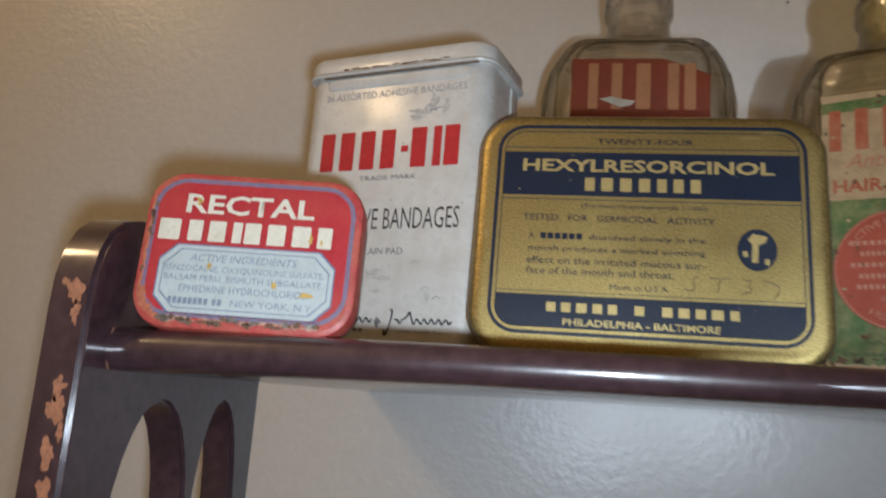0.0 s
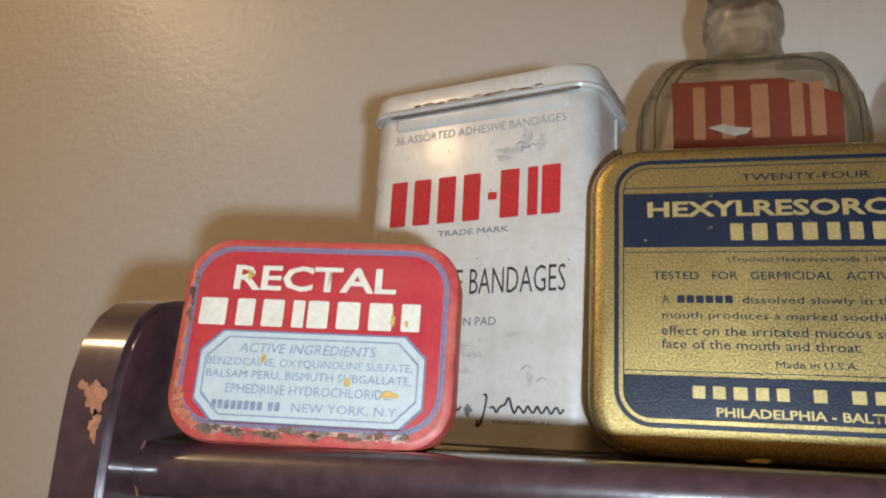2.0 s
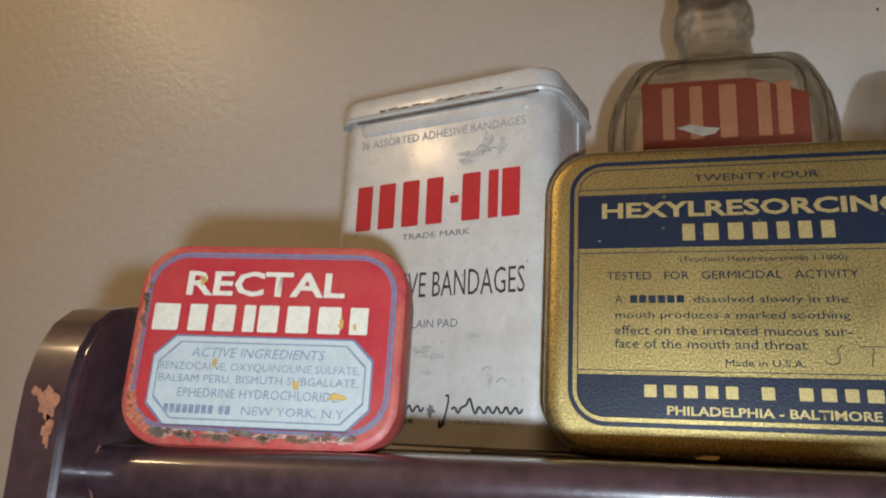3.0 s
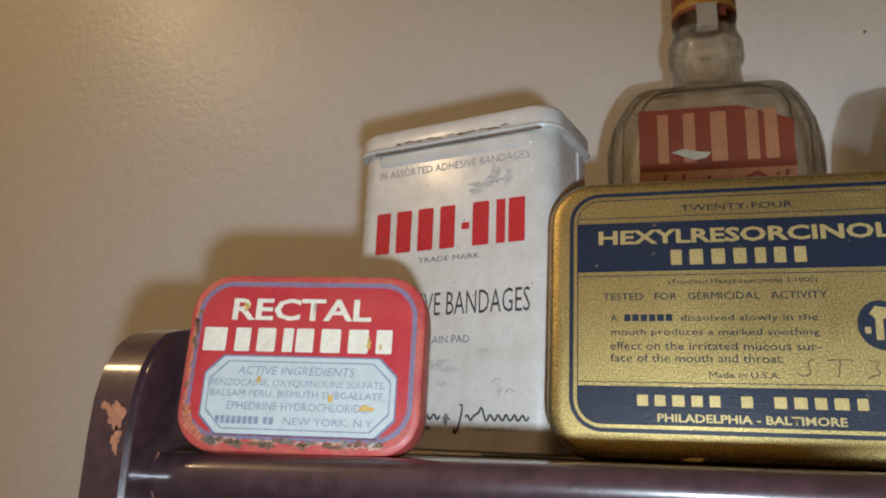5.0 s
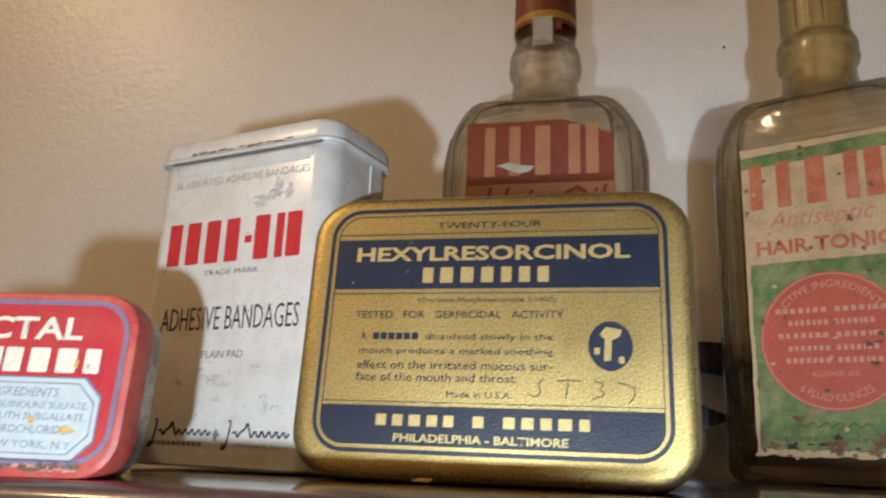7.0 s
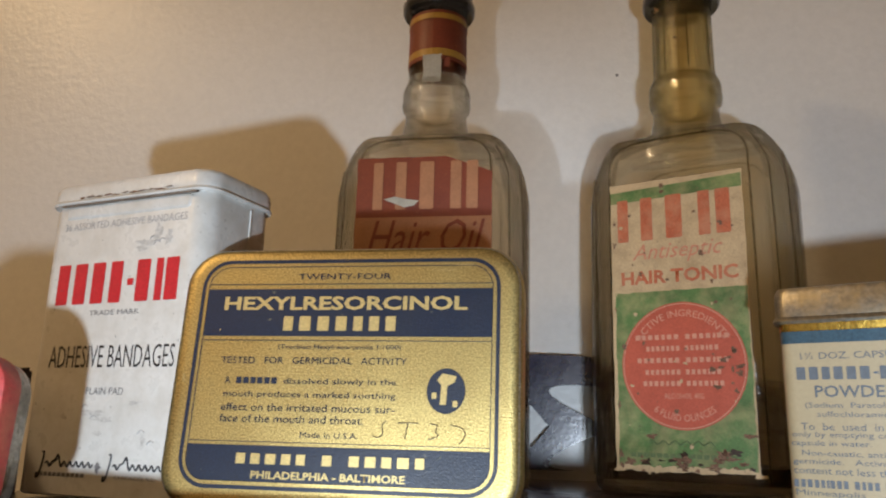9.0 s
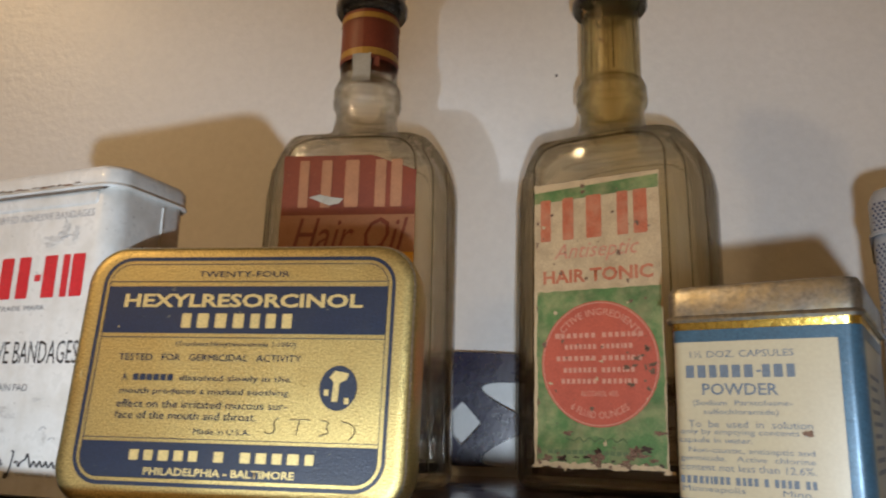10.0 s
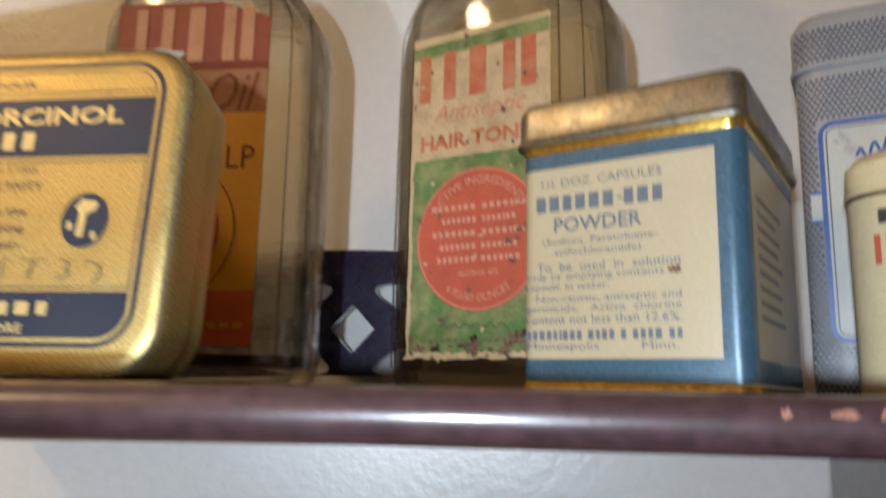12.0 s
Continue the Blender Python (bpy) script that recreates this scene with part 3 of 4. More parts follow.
def lozenge_tin():
    """Flat hinged gold tin with navy bands, on its long edge."""
    t = thing("lozenge_tin", "flat gold lozenge tin with navy bands, standing on its long edge", "tin", pose(0.0146, 0.1815, TOP + 0.0002, -5.5, 0, 0))
    W, H, R = 0.0838, 0.0625, 0.0100
    lid = part("lid", facing(W, H, R, ((0.0095, 0.0), (0.0022, 0.0), (0.0009, 0.0005), (0.0002, 0.0015), (0.0, 0.0030), (0.0, 0.0036)), 0), GOLD, t, "gold lacquered lid with navy print")
    part("base", facing(W - 0.0014, H - 0.0014, R, ((0.0178, 0.0012), (0.0168, 0.0), (0.0095, 0.0)), 0.0007), GOLD, t)
    outline = lambda i: [(x, z + H / 2) for x, z in roundrect(W - 2 * i, H - 2 * i, R - i, 9)]
    bm = bmesh.new()
    loft(bm, [[(x, yy, z) for x, z in outline(i)] for yy, i in ((0.00085, 0.00042), (0.00060, 0.00060), (0.00038, 0.00085))], (False, False))
    part("worn_edge", bm, SILVER, lid, "edge rubbed to bare silver tin")
    y = -0.00012
    o = lambda i, r=0.0070: oblong(-0.0370 + i, 0.0368 - i, 0.0052 + i, 0.0592 - i, r - i, 9)
    ring("border_line", o(0), o(0.0009), y, NAVY, lid)
    ring("border_line", o(0.0017), o(0.0019), y, NAVY, lid)
    yy = y - 0.00008
    sheet("navy_band", -0.0353, 0.0351, 0.0402, 0.0518, y, NAVY, lid)
    bm = bmesh.new()
    band = [(-0.0353, 0.0149), (0.0351, 0.0149), (0.0351, 0.0120)]
    band += [(0.0351 - 0.0050 + 0.0050 * math.cos(radians(-10 * i)), 0.0119 + 0.0050 * math.sin(radians(-10 * i))) for i in range(1, 10)]
    band += [(-0.0353 + 0.0050 - 0.0050 * math.sin(radians(10 * i)), 0.0119 - 0.0050 * math.cos(radians(10 * i))) for i in range(0, 10)]
    part("navy_band", flat(band, y), NAVY, lid, "", False)
    for z in (0.0530, 0.0392, 0.0157):
        sheet("rule", -0.0350, 0.0348, z - 0.00008, z + 0.00008, yy, NAVY, lid, 0.00007)
    letters("TWENTY-FOUR", -0.0124, 0.0107, 0.0541, 0.0556, yy, NAVY, lid)
    letters("HEXYLRESORCINOL", -0.0305, 0.0292, 0.0465, 0.0499, yy - 0.0001, GOLD_PRINT, lid, 0, 0.03)
    blocks((0.85, 1, 1, 0.95, 0.8, 0.85, 0.85), -0.0150, 0.0130, 0.0415, 0.0450, yy - 0.0001, GOLD_PRINT, lid, 0.8, 0.3)
    letters("(Trochisci Hexylresorcinolis 1:1000)", -0.0157, 0.0140, 0.0368, 0.0382, yy, NAVY, lid)
    letters("TESTED   FOR   GERMICIDAL   ACTIVITY", -0.0296, 0.0156, 0.0336, 0.0352, yy, NAVY, lid)
    for text, z, x0, x1 in ((" dissolved slowly in the", 0.0288, -0.0135, 0.0134), ("mouth produces a marked soothing", 0.0257, -0.0280, 0.0134),
                            ("effect on the irritated mucous sur-", 0.0229, -0.0282, 0.0134), ("face of the mouth and throat.", 0.0203, -0.0282, 0.0063)):
        letters(text, x0, x1, z - 0.0003, z + 0.0015, yy, NAVY, lid)
    letters("A", -0.0280, -0.0267, 0.0289, 0.0305, yy, NAVY, lid)
    blocks((1,) * 6, -0.0252, -0.0150, 0.0289, 0.0304, yy, NAVY, lid)
    letters("Made in U.S.A.", -0.0083, 0.0053, 0.0168, 0.0181, yy, NAVY, lid)
    blocks((1, 1, 1.1, 1, 0.95, -0.7, 1, -0.7, 1.05, 1.1, 1, 1.2, 0.9), -0.0229, 0.0212, 0.0108, 0.0131, yy - 0.0001, GOLD_PRINT, lid, 0.8, 0.28)
    letters("PHILADELPHIA - BALTIMORE", -0.0189, 0.0166, 0.0076, 0.0093, yy - 0.0001, GOLD_PRINT, lid, 0, 0.02)
    part("emblem", flat(oval(0.0249, 0.0279, 0.0044, 0.0051), yy), NAVY, lid, "navy oval emblem", False)
    part("emblem_shape", flat([(0.0236, 0.0248), (0.0250, 0.0248), (0.0252, 0.0290), (0.0268, 0.0298), (0.0272, 0.0312), (0.0240, 0.0318), (0.0228, 0.0302), (0.0238, 0.0292)], yy - 0.0001), GOLD_PRINT, lid, "", False)
    for x, z in ((0.0222, 0.0268), (0.0270, 0.0250)):
        part("emblem_shape", flat(oblong(x - 0.0005, x + 0.0006, z - 0.0007, z + 0.0007, 0.0002), yy - 0.0001), GOLD_PRINT, lid, "", False)
    # pencilled marks
    marks = [((0.0085, 0.0178), (0.0098, 0.0170), (0.0112, 0.0182), (0.0104, 0.0202), (0.0116, 0.0210)), ((0.0142, 0.0206), (0.0175, 0.0208), (0.0190, 0.0206)), ((0.0166, 0.0208), (0.0160, 0.0172)),
             ((0.0215, 0.0206), (0.0238, 0.0204), (0.0226, 0.0190), (0.0240, 0.0178), (0.0214, 0.0172)), ((0.0262, 0.0204), (0.0315, 0.0198), (0.0282, 0.0164))]
    for pts in marks:
        stroke([(x, yy, z) for x, z in pts], 0.00014, PENCIL, lid, "pencil_mark")
    for i, (x, z, rx, rz) in enumerate(((-0.012, 0.0003, 0.0020, 0.0004), (0.024, 0.0562, 0.0028, 0.0001), (0.0285, 0.0575, 0.0022, 0.0001), (-0.0385, 0.030, 0.0003, 0.0012), (-0.0310, 0.0417, 0.0002, 0.0002))):
        blot(x, z, rx, rz, yy, GOLD_PRINT, lid, 120 + i, "scratch", 0.4)


SILVER = material("rubbed_silver_edge", (0.62, 0.58, 0.46), 0.30, metal=0.9, grain=1500, vary=0.4, stain=300, stains=0.7, dark=0.45)
PENCIL = material("pencil_grey", (0.20, 0.15, 0.07), 0.5, grain=2500, vary=0.3, stain=500)


def powder_tin():
    """Square cream tin with blue borders and a gilt lid."""
    t = thing("powder_tin", "square cream and blue powder tin with a worn gilt lid", "tin", pose(0.1352, 0.1957, TOP, 0, 0, -25))
    W, D, R = 0.0408, 0.0520, 0.0030
    at = (-0.0010, D / 2)
    body = part("body", upright(((0, W - 0.001, D - 0.001, R), (0.0004, W, D, R), (0.0470, W, D, R)), at=at, n=8), PAPER, t, "cream printed body")
    part("foot_rim", upright(((0.0001, W + 0.0002, D + 0.0002, R), (0.0003, W + 0.0008, D + 0.0008, R), (0.0012, W + 0.0008, D + 0.0008, R), (0.0015, W + 0.0003, D + 0.0003, R)), at=at, n=8), BRASS, body, "bright rolled metal edge")
    part("neck_band", upright(((0.0440, W + 0.0002, D + 0.0002, R), (0.0441, W + 0.0003, D + 0.0003, R), (0.0474, W + 0.0003, D + 0.0003, R)), at=at, n=8), BRASS, body, "bright brass band")
    for z0, z1 in ((0.0412, 0.0440), (0.0016, 0.0056)):
        part("blue_band", upright(((z0, W + 0.00024, D + 0.00024, R), (z1, W + 0.00024, D + 0.00024, R)), at=at, n=8), BLUE, body)
    lid = part("lid", upright(((0.0460, W + 0.0012, D + 0.0012, R), (0.0457, W + 0.0022, D + 0.0022, R), (0.0464, W + 0.0028, D + 0.0028, R), (0.0471, W + 0.0022, D + 0.0022, R), (0.0474, W + 0.0016, D + 0.0016, R),
                               (0.0528, W + 0.0016, D + 0.0016, R), (0.0543, W + 0.0002, D + 0.0002, R), (0.0547, W - 0.003, D - 0.003, R)), at=at, n=8), STEEL, t, "worn gilt lid")
    y = -0.00014
    x1 = W / 2 - 0.0010
    corner = [(x1 - 0.0046, -0.0002), (x1 - R, -0.0002)] + [(x1 - R + (R + 0.0002) * math.sin(radians(10 * i)), R - (R + 0.0002) * math.cos(radians(10 * i))) for i in range(1, 10)] + [(x1 + 0.0002, R + 0.0006)]
    bm = bmesh.new()
    rows = [[bm.verts.new((px, py, z)) for px, py in corner] for z in (0.0056, 0.0412)]
    for i in range(len(corner) - 1):
        bm.faces.new((rows[0][i], rows[0][i + 1], rows[1][i + 1], rows[1][i]))
    part("blue_corner", bm, BLUE, body)
    letters("1½ DOZ. CAPSULES", -0.0170, 0.0058, 0.0374, 0.0390, y, BLUE_INK, body)
    blocks((1, 1, 0.9, 1, 1, 1, 0, 0.9, 1, 0.9), -0.0181, 0.0062, 0.0328, 0.0357, y, BLUE_INK, body, 0.8, 0.12)
    letters("POWDER", -0.0145, 0.0021, 0.0288, 0.0315, y, BLUE_INK, body, 0, 0.015)
    for text, z, x0, x2 in (("(Sodium  Paratoluene-", 0.0266, -0.0168, 0.0048), ("sulfochloramide)", 0.0246, -0.0144, 0.0018), ("To  be  used  in  solution", 0.0220, -0.0180, 0.0085), ("only by emptying contents of", 0.0201, -0.0200, 0.0085),
                            ("capsule in water.", 0.0182, -0.0203, -0.0040), ("Non-caustic, antiseptic and", 0.0160, -0.0182, 0.0085), ("germicide.   Active  chlorine", 0.0142, -0.0202, 0.0085), ("content not less than 12.6%.", 0.0124, -0.0202, 0.0085),
                            ("Minneapolis         Minn.", 0.0074, -0.0200, 0.0078)):
        letters(text, x0, x2, z - 0.0005, z + 0.0011, y, BLUE_INK, body)
    blocks((1.1, 1, 1.1, 1, 0.8, 0.45, 1, 1, 1, -0.5, 1.1, 0.8, 1, 1, -0.5, 1, -0.5, 1, 1, 0.9, 1.2, -0.5, 1, 0.9), -0.0203, 0.0086, 0.0090, 0.0107, y, BLUE_INK, body, 0.8, 0.2)
    blot(0.0076, 0.0207, 0.0011, 0.0007, y - 0.0001, RUST, body, 3, "rust_patch", 0.5)
    for i in range(9):
        z = 0.033 - 0.0026 * i
        part("side_print", side_bar(x1 + 0.0001, 0.008, 0.008 + (0.024, 0.018, 0.022, 0.02)[i % 4], z), GREY_INK, body, "", False)


def side_bar(x, y0, y1, z, tall=0.0010):
    bm = bmesh.new()
    bm.faces.new([bm.verts.new(p) for p in ((x, y0, z), (x, y1, z), (x, y1, z + tall), (x, y0, z + tall))])
    return bm


def milk_tin():
    """Tall blue-and-white dotted tin with a framed pale label."""
    t = thing("patterned_tin", "tall blue and white patterned tin with a framed cream label", "tin", pose(0.1812, 0.2490, TOP, 0, 0, -22))
    W, D, R = 0.085, 0.050, 0.007
    LAB0, LAB1 = 0.0046, 0.0800
    at = (W / 2, D / 2)
    body = part("body", upright(((0, W - 0.001, D - 0.001, R), (0.0005, W, D, R), (0.0800, W, D, R)), at=at), DOTTED, t)
    lid = part("lid", upright(((0.0788, W + 0.001, D + 0.001, R), (0.0786, W + 0.0018, D + 0.0018, R), (0.0796, W + 0.0020, D + 0.0020, R), (0.0800, W + 0.001, D + 0.001, R), (0.0900, W + 0.001, D + 0.001, R), (0.0932, W - 0.002, D - 0.002, R), (0.0942, W - 0.008, D - 0.008, R)), at=at), DOTTED, t, "slip lid in the same pattern")
    for top, (z0, z1), parent in ((0, (0.0012, 0.0776), body), (1, (0.0806, 0.0896), lid)):
        bm = bmesh.new()
        y = -0.0007 if top else -0.00012
        rows, edge_x = int((z1 - z0) / 0.00108), (-0.0005 if top else 0.0)
        for i in range(rows):
            for j in range(66):
                x, z = 0.0008 + (j + 0.5 * (i % 2)) * 0.00125, z0 + i * 0.00108
                if not top and LAB0 - 0.0004 < x < LAB1 and 0.0115 < z < 0.0655:
                    continue
                k = max(0.0, R - (x - edge_x))
                yy, q = y + R - math.sqrt(max(0.0, R * R - k * k)), 0.00050
                bm.faces.new([bm.verts.new(p) for p in ((x - q, yy, z), (x, yy, z - q), (x + q, yy, z), (x, yy, z + q))])
        tagged(part("dot_pattern", bm, NAVY_DOT, parent, "", False), kind="stuff")
    y = -0.00014
    o = lambda i: oblong(LAB0 + i, LAB1 - i, 0.0120 + i, 0.0648 - i, 0.0036 - i, 7)
    part("label_field", flat(o(0.0004), y - 0.00004), PALE_PRINT, body, "cream label field", False)
    ring("frame_line", o(0), o(0.0011), y - 0.0001, ROYAL, body)
    ring("frame_line", o(0.0016), o(0.0019), y - 0.0001, NAVY_DOT, body)
    part("side_tab", flat(oblong(0.0022, 0.0045, 0.0405, 0.0475, 0.0002), y - 0.00004), PALE_PRINT, body, "", False)
    for z in (0.0405, 0.0475):
        sheet("tab_line", 0.0022, 0.0045, z - 0.0004, z + 0.0004, y - 0.0001, ROYAL, body)
    pts = [(0.0125 + 0.0008 * i, y - 0.0002, 0.0555 + 0.0022 * math.sin(i * 1.7) + 0.0003 * i) for i in range(22)]
    stroke(pts, 0.00034, ROYAL, body, "script_shape")
    blocks((1,) * 12, 0.016, 0.055, 0.0465, 0.0500, y - 0.0001, BLACK_INK, body)
    for i in range(4):
        blocks((1,) * 14, 0.0148, 0.0600, 0.0240 - 0.0026 * i, 0.0256 - 0.0026 * i, y - 0.0001, BLACK_INK, body)
    for i, (x, z, rx, rz) in enumerate(((0.0105, 0.0595, 0.0016, 0.0024), (0.0128, 0.0568, 0.0012, 0.0018))):
        blot(x, z, rx, rz, y - 0.0001, SCUFF, body, 30 + i, "scuff", 0.7)
    blot(0.030, 0.0872, 0.0055, 0.0007, -0.0008, BRASS, lid, 5, "wear_patch", 0.4)


def talc_tin():
    """Small oval ivory tin with a lid."""
    t = thing("oval_tin", "small oval ivory tin with black and red print", "tin", pose(0.2000, 0.2135, TOP, 0, 0, -10))
    oval_ring = lambda z, a, b: [(x, y, z) for x, y in oval(0, 0, a, b, 0, 40)]
    A, B = 0.0208, 0.0125
    body = part("body", loft(bmesh.new(), [oval_ring(z, A - k, B - k) for z, k in ((0, 0.0008), (0.0005, 0), (0.0372, 0), (0.0376, 0.0004))]), IVORY, t)
    part("lid", loft(bmesh.new(), [oval_ring(z, A - k, B - k) for z, k in ((0.0378, 0.0), (0.0381, -0.0005), (0.0388, -0.0005), (0.0392, -0.0001), (0.0440, 0.0), (0.0462, 0.0022), (0.0470, 0.005), (0.0472, 0.008))]), IVORY, t, "domed ivory lid")
    part("lid_seam", loft(bmesh.new(), [oval_ring(z, A - k, B - k) for z, k in ((0.0373, 0.0002), (0.0374, -0.0003), (0.0380, -0.0003), (0.0381, 0.0002))]), BRASS_DARK, t)

    def wrapped(ob):
        """Bends flat print onto the oval's front."""
        for v in ob.data.vertices:
            x = max(-A * 0.999, min(A * 0.999, v.co.x))
            v.co.y += -B * math.sqrt(1 - (x / A) ** 2) - 0.0001
        return ob
    for i in range(6):
        wrapped(blocks((1,), -0.0172 + 0.0050 * i, -0.0136 + 0.0050 * i, 0.0318, 0.0346, 0, BLACK_INK, body))
    bm = bmesh.new()
    for i in range(12):
        xs = (-0.0180 + 0.036 * i / 12, -0.0180 + 0.036 * (i + 1) / 12)
        bm.faces.new([bm.verts.new(p) for p in ((xs[0], 0, 0.0242), (xs[1], 0, 0.0242), (xs[1], 0, 0.0298), (xs[0], 0, 0.0298))])
    wrapped(part("red_band", bm, LABEL_RED, body, "", False))
    for i in range(6):
        wrapped(blocks((1,), -0.0160 + 0.0050 * i, -0.0125 + 0.0050 * i, 0.0250, 0.0290, -0.0001, PALE_PRINT, body))
    for s in (-1, 1):
        pts = [(s * (0.0142 + 0.0014 * math.sin(i * 1.3)), 0, 0.0225 - 0.00165 * i) for i in range(12)]
        stroke([(x, -B * math.sqrt(max(0.0, 1 - (x / A) ** 2)), z) for x, _, z in pts], 0.00035, GREY_INK, body, "scroll_ornament")
    wrapped(part("dark_oval", flat(oval(0, 0.0135, 0.0085, 0.0072), 0), BLACK_INK, body, "", False))
    return t


BRASS_DARK = material("dark_seam", (0.13, 0.09, 0.05), 0.4, metal=0.6, grain=900, vary=0.3, stain=200)


# ---- bottles ----
def bottle(name, label, glass, matrix, neck_label):
    """Square-shouldered bottle with a flat front; the origin lies under the middle of its front."""
    t = thing(name, label, "bottle", matrix, "tall bottles on the shelf")
    A, B, R = 0.0351, 0.0188, 0.0125
    at = (0, B)
    profile = ((0.0, A - 0.003, B - 0.003, 0.010), (0.0012, A - 0.0008, B - 0.0008, R), (0.0035, A, B, R), (0.088, A, B, R), (0.1015, A, B, R), (0.1075, A - 0.0010, B, R), (0.1120, A - 0.0025, B, R - 0.001), (0.1158, A - 0.0048, B - 0.0001, R - 0.003),
               (0.1190, A - 0.0074, B - 0.0004, R - 0.005), (0.1210, A - 0.0094, B - 0.0010, 0.0064), (0.1224, 0.0200, 0.0152, 0.010), (0.1240, 0.0155, 0.0143, 0.0142), (0.1268, 0.0128, 0.0128, 0.0128), (0.1320, 0.0117, 0.0117, 0.0117), (0.1358, 0.0116, 0.0116, 0.0116), (0.1372, 0.0127, 0.0127, 0.0127),
               (0.1392, 0.0131, 0.0131, 0.0131), (0.1412, 0.0128, 0.0128, 0.0128), (0.1432, 0.0130, 0.0130, 0.0130), (0.1452, 0.0126, 0.0126, 0.0126), (0.1464, 0.0115, 0.0115, 0.0115), (0.1500, 0.0110, 0.0110, 0.011), (0.1860, 0.0106, 0.0106, 0.0106))
    W = 0.0024
    outside = [(z, 2 * a, 2 * b, r) for z, a, b, r in profile]
    inside = [(max(z, 0.005) - (0.0018 if 0.10 < z < 0.124 else 0), 2 * (a - W), 2 * (b - W), max(r - W, 0.004)) for z, a, b, r in profile if z > 0.003]
    body = part("glass_body", upright(outside + list(reversed(inside)), at=at, n=9, cut=0.55), glass, t)
    # added thin lines whose dark tint imitates refraction at the glass edges
    def ridge(points, radius=0.00036):
        stroke(points, radius, DARK_LINE_GLASS, body, "glass_line")
    for yy in (-0.0001, 2 * B + 0.0001):      # raised lines round the front and back panels, dark like refracted surroundings
        ridge([(-0.0236, yy, 0.006), (-0.0236, yy, 0.1085), (-0.0226, yy, 0.1140), (-0.0190, yy, 0.1180), (-0.0120, yy + (0.0004 if yy < B else -0.0004), 0.1196),
               (0.0120, yy + (0.0004 if yy < B else -0.0004), 0.1196), (0.0190, yy, 0.1180), (0.0226, yy, 0.1140), (0.0236, yy, 0.1085), (0.0236, yy, 0.006)])
    for sx in (-1, 1):                        # the same dark lines along the corner edges of the chamfers
        for yy, dy in ((0.0, 1), (2 * B, -1)):
            ridge([(sx * (A - 0.0052), yy + dy * 0.0026, 0.006), (sx * (A - 0.0052), yy + dy * 0.0026, 0.1040), (sx * (A - 0.0074), yy + dy * 0.0026, 0.1115), (sx * (A - 0.0105), yy + dy * 0.0022, 0.1165)], 0.00030)
            ridge([(sx * (A - 0.0006), yy + dy * 0.0098, 0.006), (sx * (A - 0.0006), yy + dy * 0.0098, 0.1030), (sx * (A - 0.0030), yy + dy * 0.0098, 0.1115)], 0.00030)
    hoop = lambda z, k: stroke([(k * math.cos(i * math.pi / 14), B + k * math.sin(i * math.pi / 14), z) for i in range(29)], 0.00045, glass, body, "glass_line")
    hoop(0.1462, 0.0117)
    if not neck_label:
        for i in range(8):
            a = math.pi * (i + 0.5) / 4
            ridge([(0.0109 * math.cos(a), B + 0.0109 * math.sin(a), 0.1490), (0.0106 * math.cos(a), B + 0.0106 * math.sin(a), 0.1805)], 0.00026)
    cap = part("cap", upright(((0.1773, 0.0250, 0.0250, 0.0125), (0.1770, 0.0268, 0.0268, 0.0134), (0.1780, 0.0282, 0.0282, 0.0141), (0.1806, 0.0284, 0.0284, 0.0142), (0.1816, 0.0272, 0.0272, 0.0136), (0.1828, 0.0262, 0.0262, 0.0131), (0.2018, 0.0256, 0.0256, 0.0128), (0.2038, 0.0236, 0.0236, 0.0118)), at=at, n=10), CAP, t, "black moulded screw cap")
    if neck_label:
        tube = lambda n, z0, z1, mat, k: part(n, upright(((z0, 2 * (0.0113 + k), 2 * (0.0113 + k), 0.02), (z1, 2 * (0.0111 + k), 2 * (0.0111 + k), 0.02)), at=at, caps=(False, False), n=10), mat, t)
        tube("neck_label", 0.1540, 0.1745, BROWN_RED, 0.0)
        tube("gilt_band", 0.1708, 0.1732, YELLOW_DARK, 0.00015)
        tube("gilt_band", 0.1556, 0.1586, YELLOW_DARK, 0.00015)
        part("label_tab", flat(ragged(-0.0036, 0.0038, 0.1440, 0.1556, 31, 0.0010, 0.0, 8), B - 0.0118), PALE_TAB, t, "ragged grey paper tab", False)
        part("label_shred", flat(ragged(0.0040, 0.0068, 0.1500, 0.1548, 37, 0.0012, 0.0, 8), B - 0.0105), BROWN_RED, t, "", False)
    else:
        part("amber_film", upright(((0.1268, 0.0200, 0.0200, 0.0100), (0.1335, 0.0186, 0.0186, 0.0093), (0.1400, 0.0226, 0.0226, 0.0113), (0.1460, 0.0198, 0.0198, 0.0099), (0.1800, 0.0188, 0.0188, 0.0094)), at=at, n=8, caps=(False, False)), AMBER_FILM, t, "amber residue inside the neck")
        rnd = random.Random(8)
        for i in range(26):
            x, z = rnd.uniform(-0.0078, 0.0070), 0.1765 - 0.030 * rnd.random() ** 1.8
            q = rnd.uniform(0.00018, 0.00055)
            blot(x, z, q, q * rnd.uniform(0.7, 1.6), B - math.sqrt(0.0112 ** 2 - x * x) - 0.0001, FILM_STAIN if i % 3 else RESIDUE, t, 400 + i, "dried_drop", 0.5)
    return t


YELLOW_DARK = material("gilt_ochre_band", (0.42, 0.22, 0.035), 0.45, grain=1500, vary=0.15, stain=200, stains=0.3)
PALE_TAB = material("aged_paper_tab", (0.40, 0.37, 0.30), 0.6, grain=1500, vary=0.1, stain=200, stains=0.4)


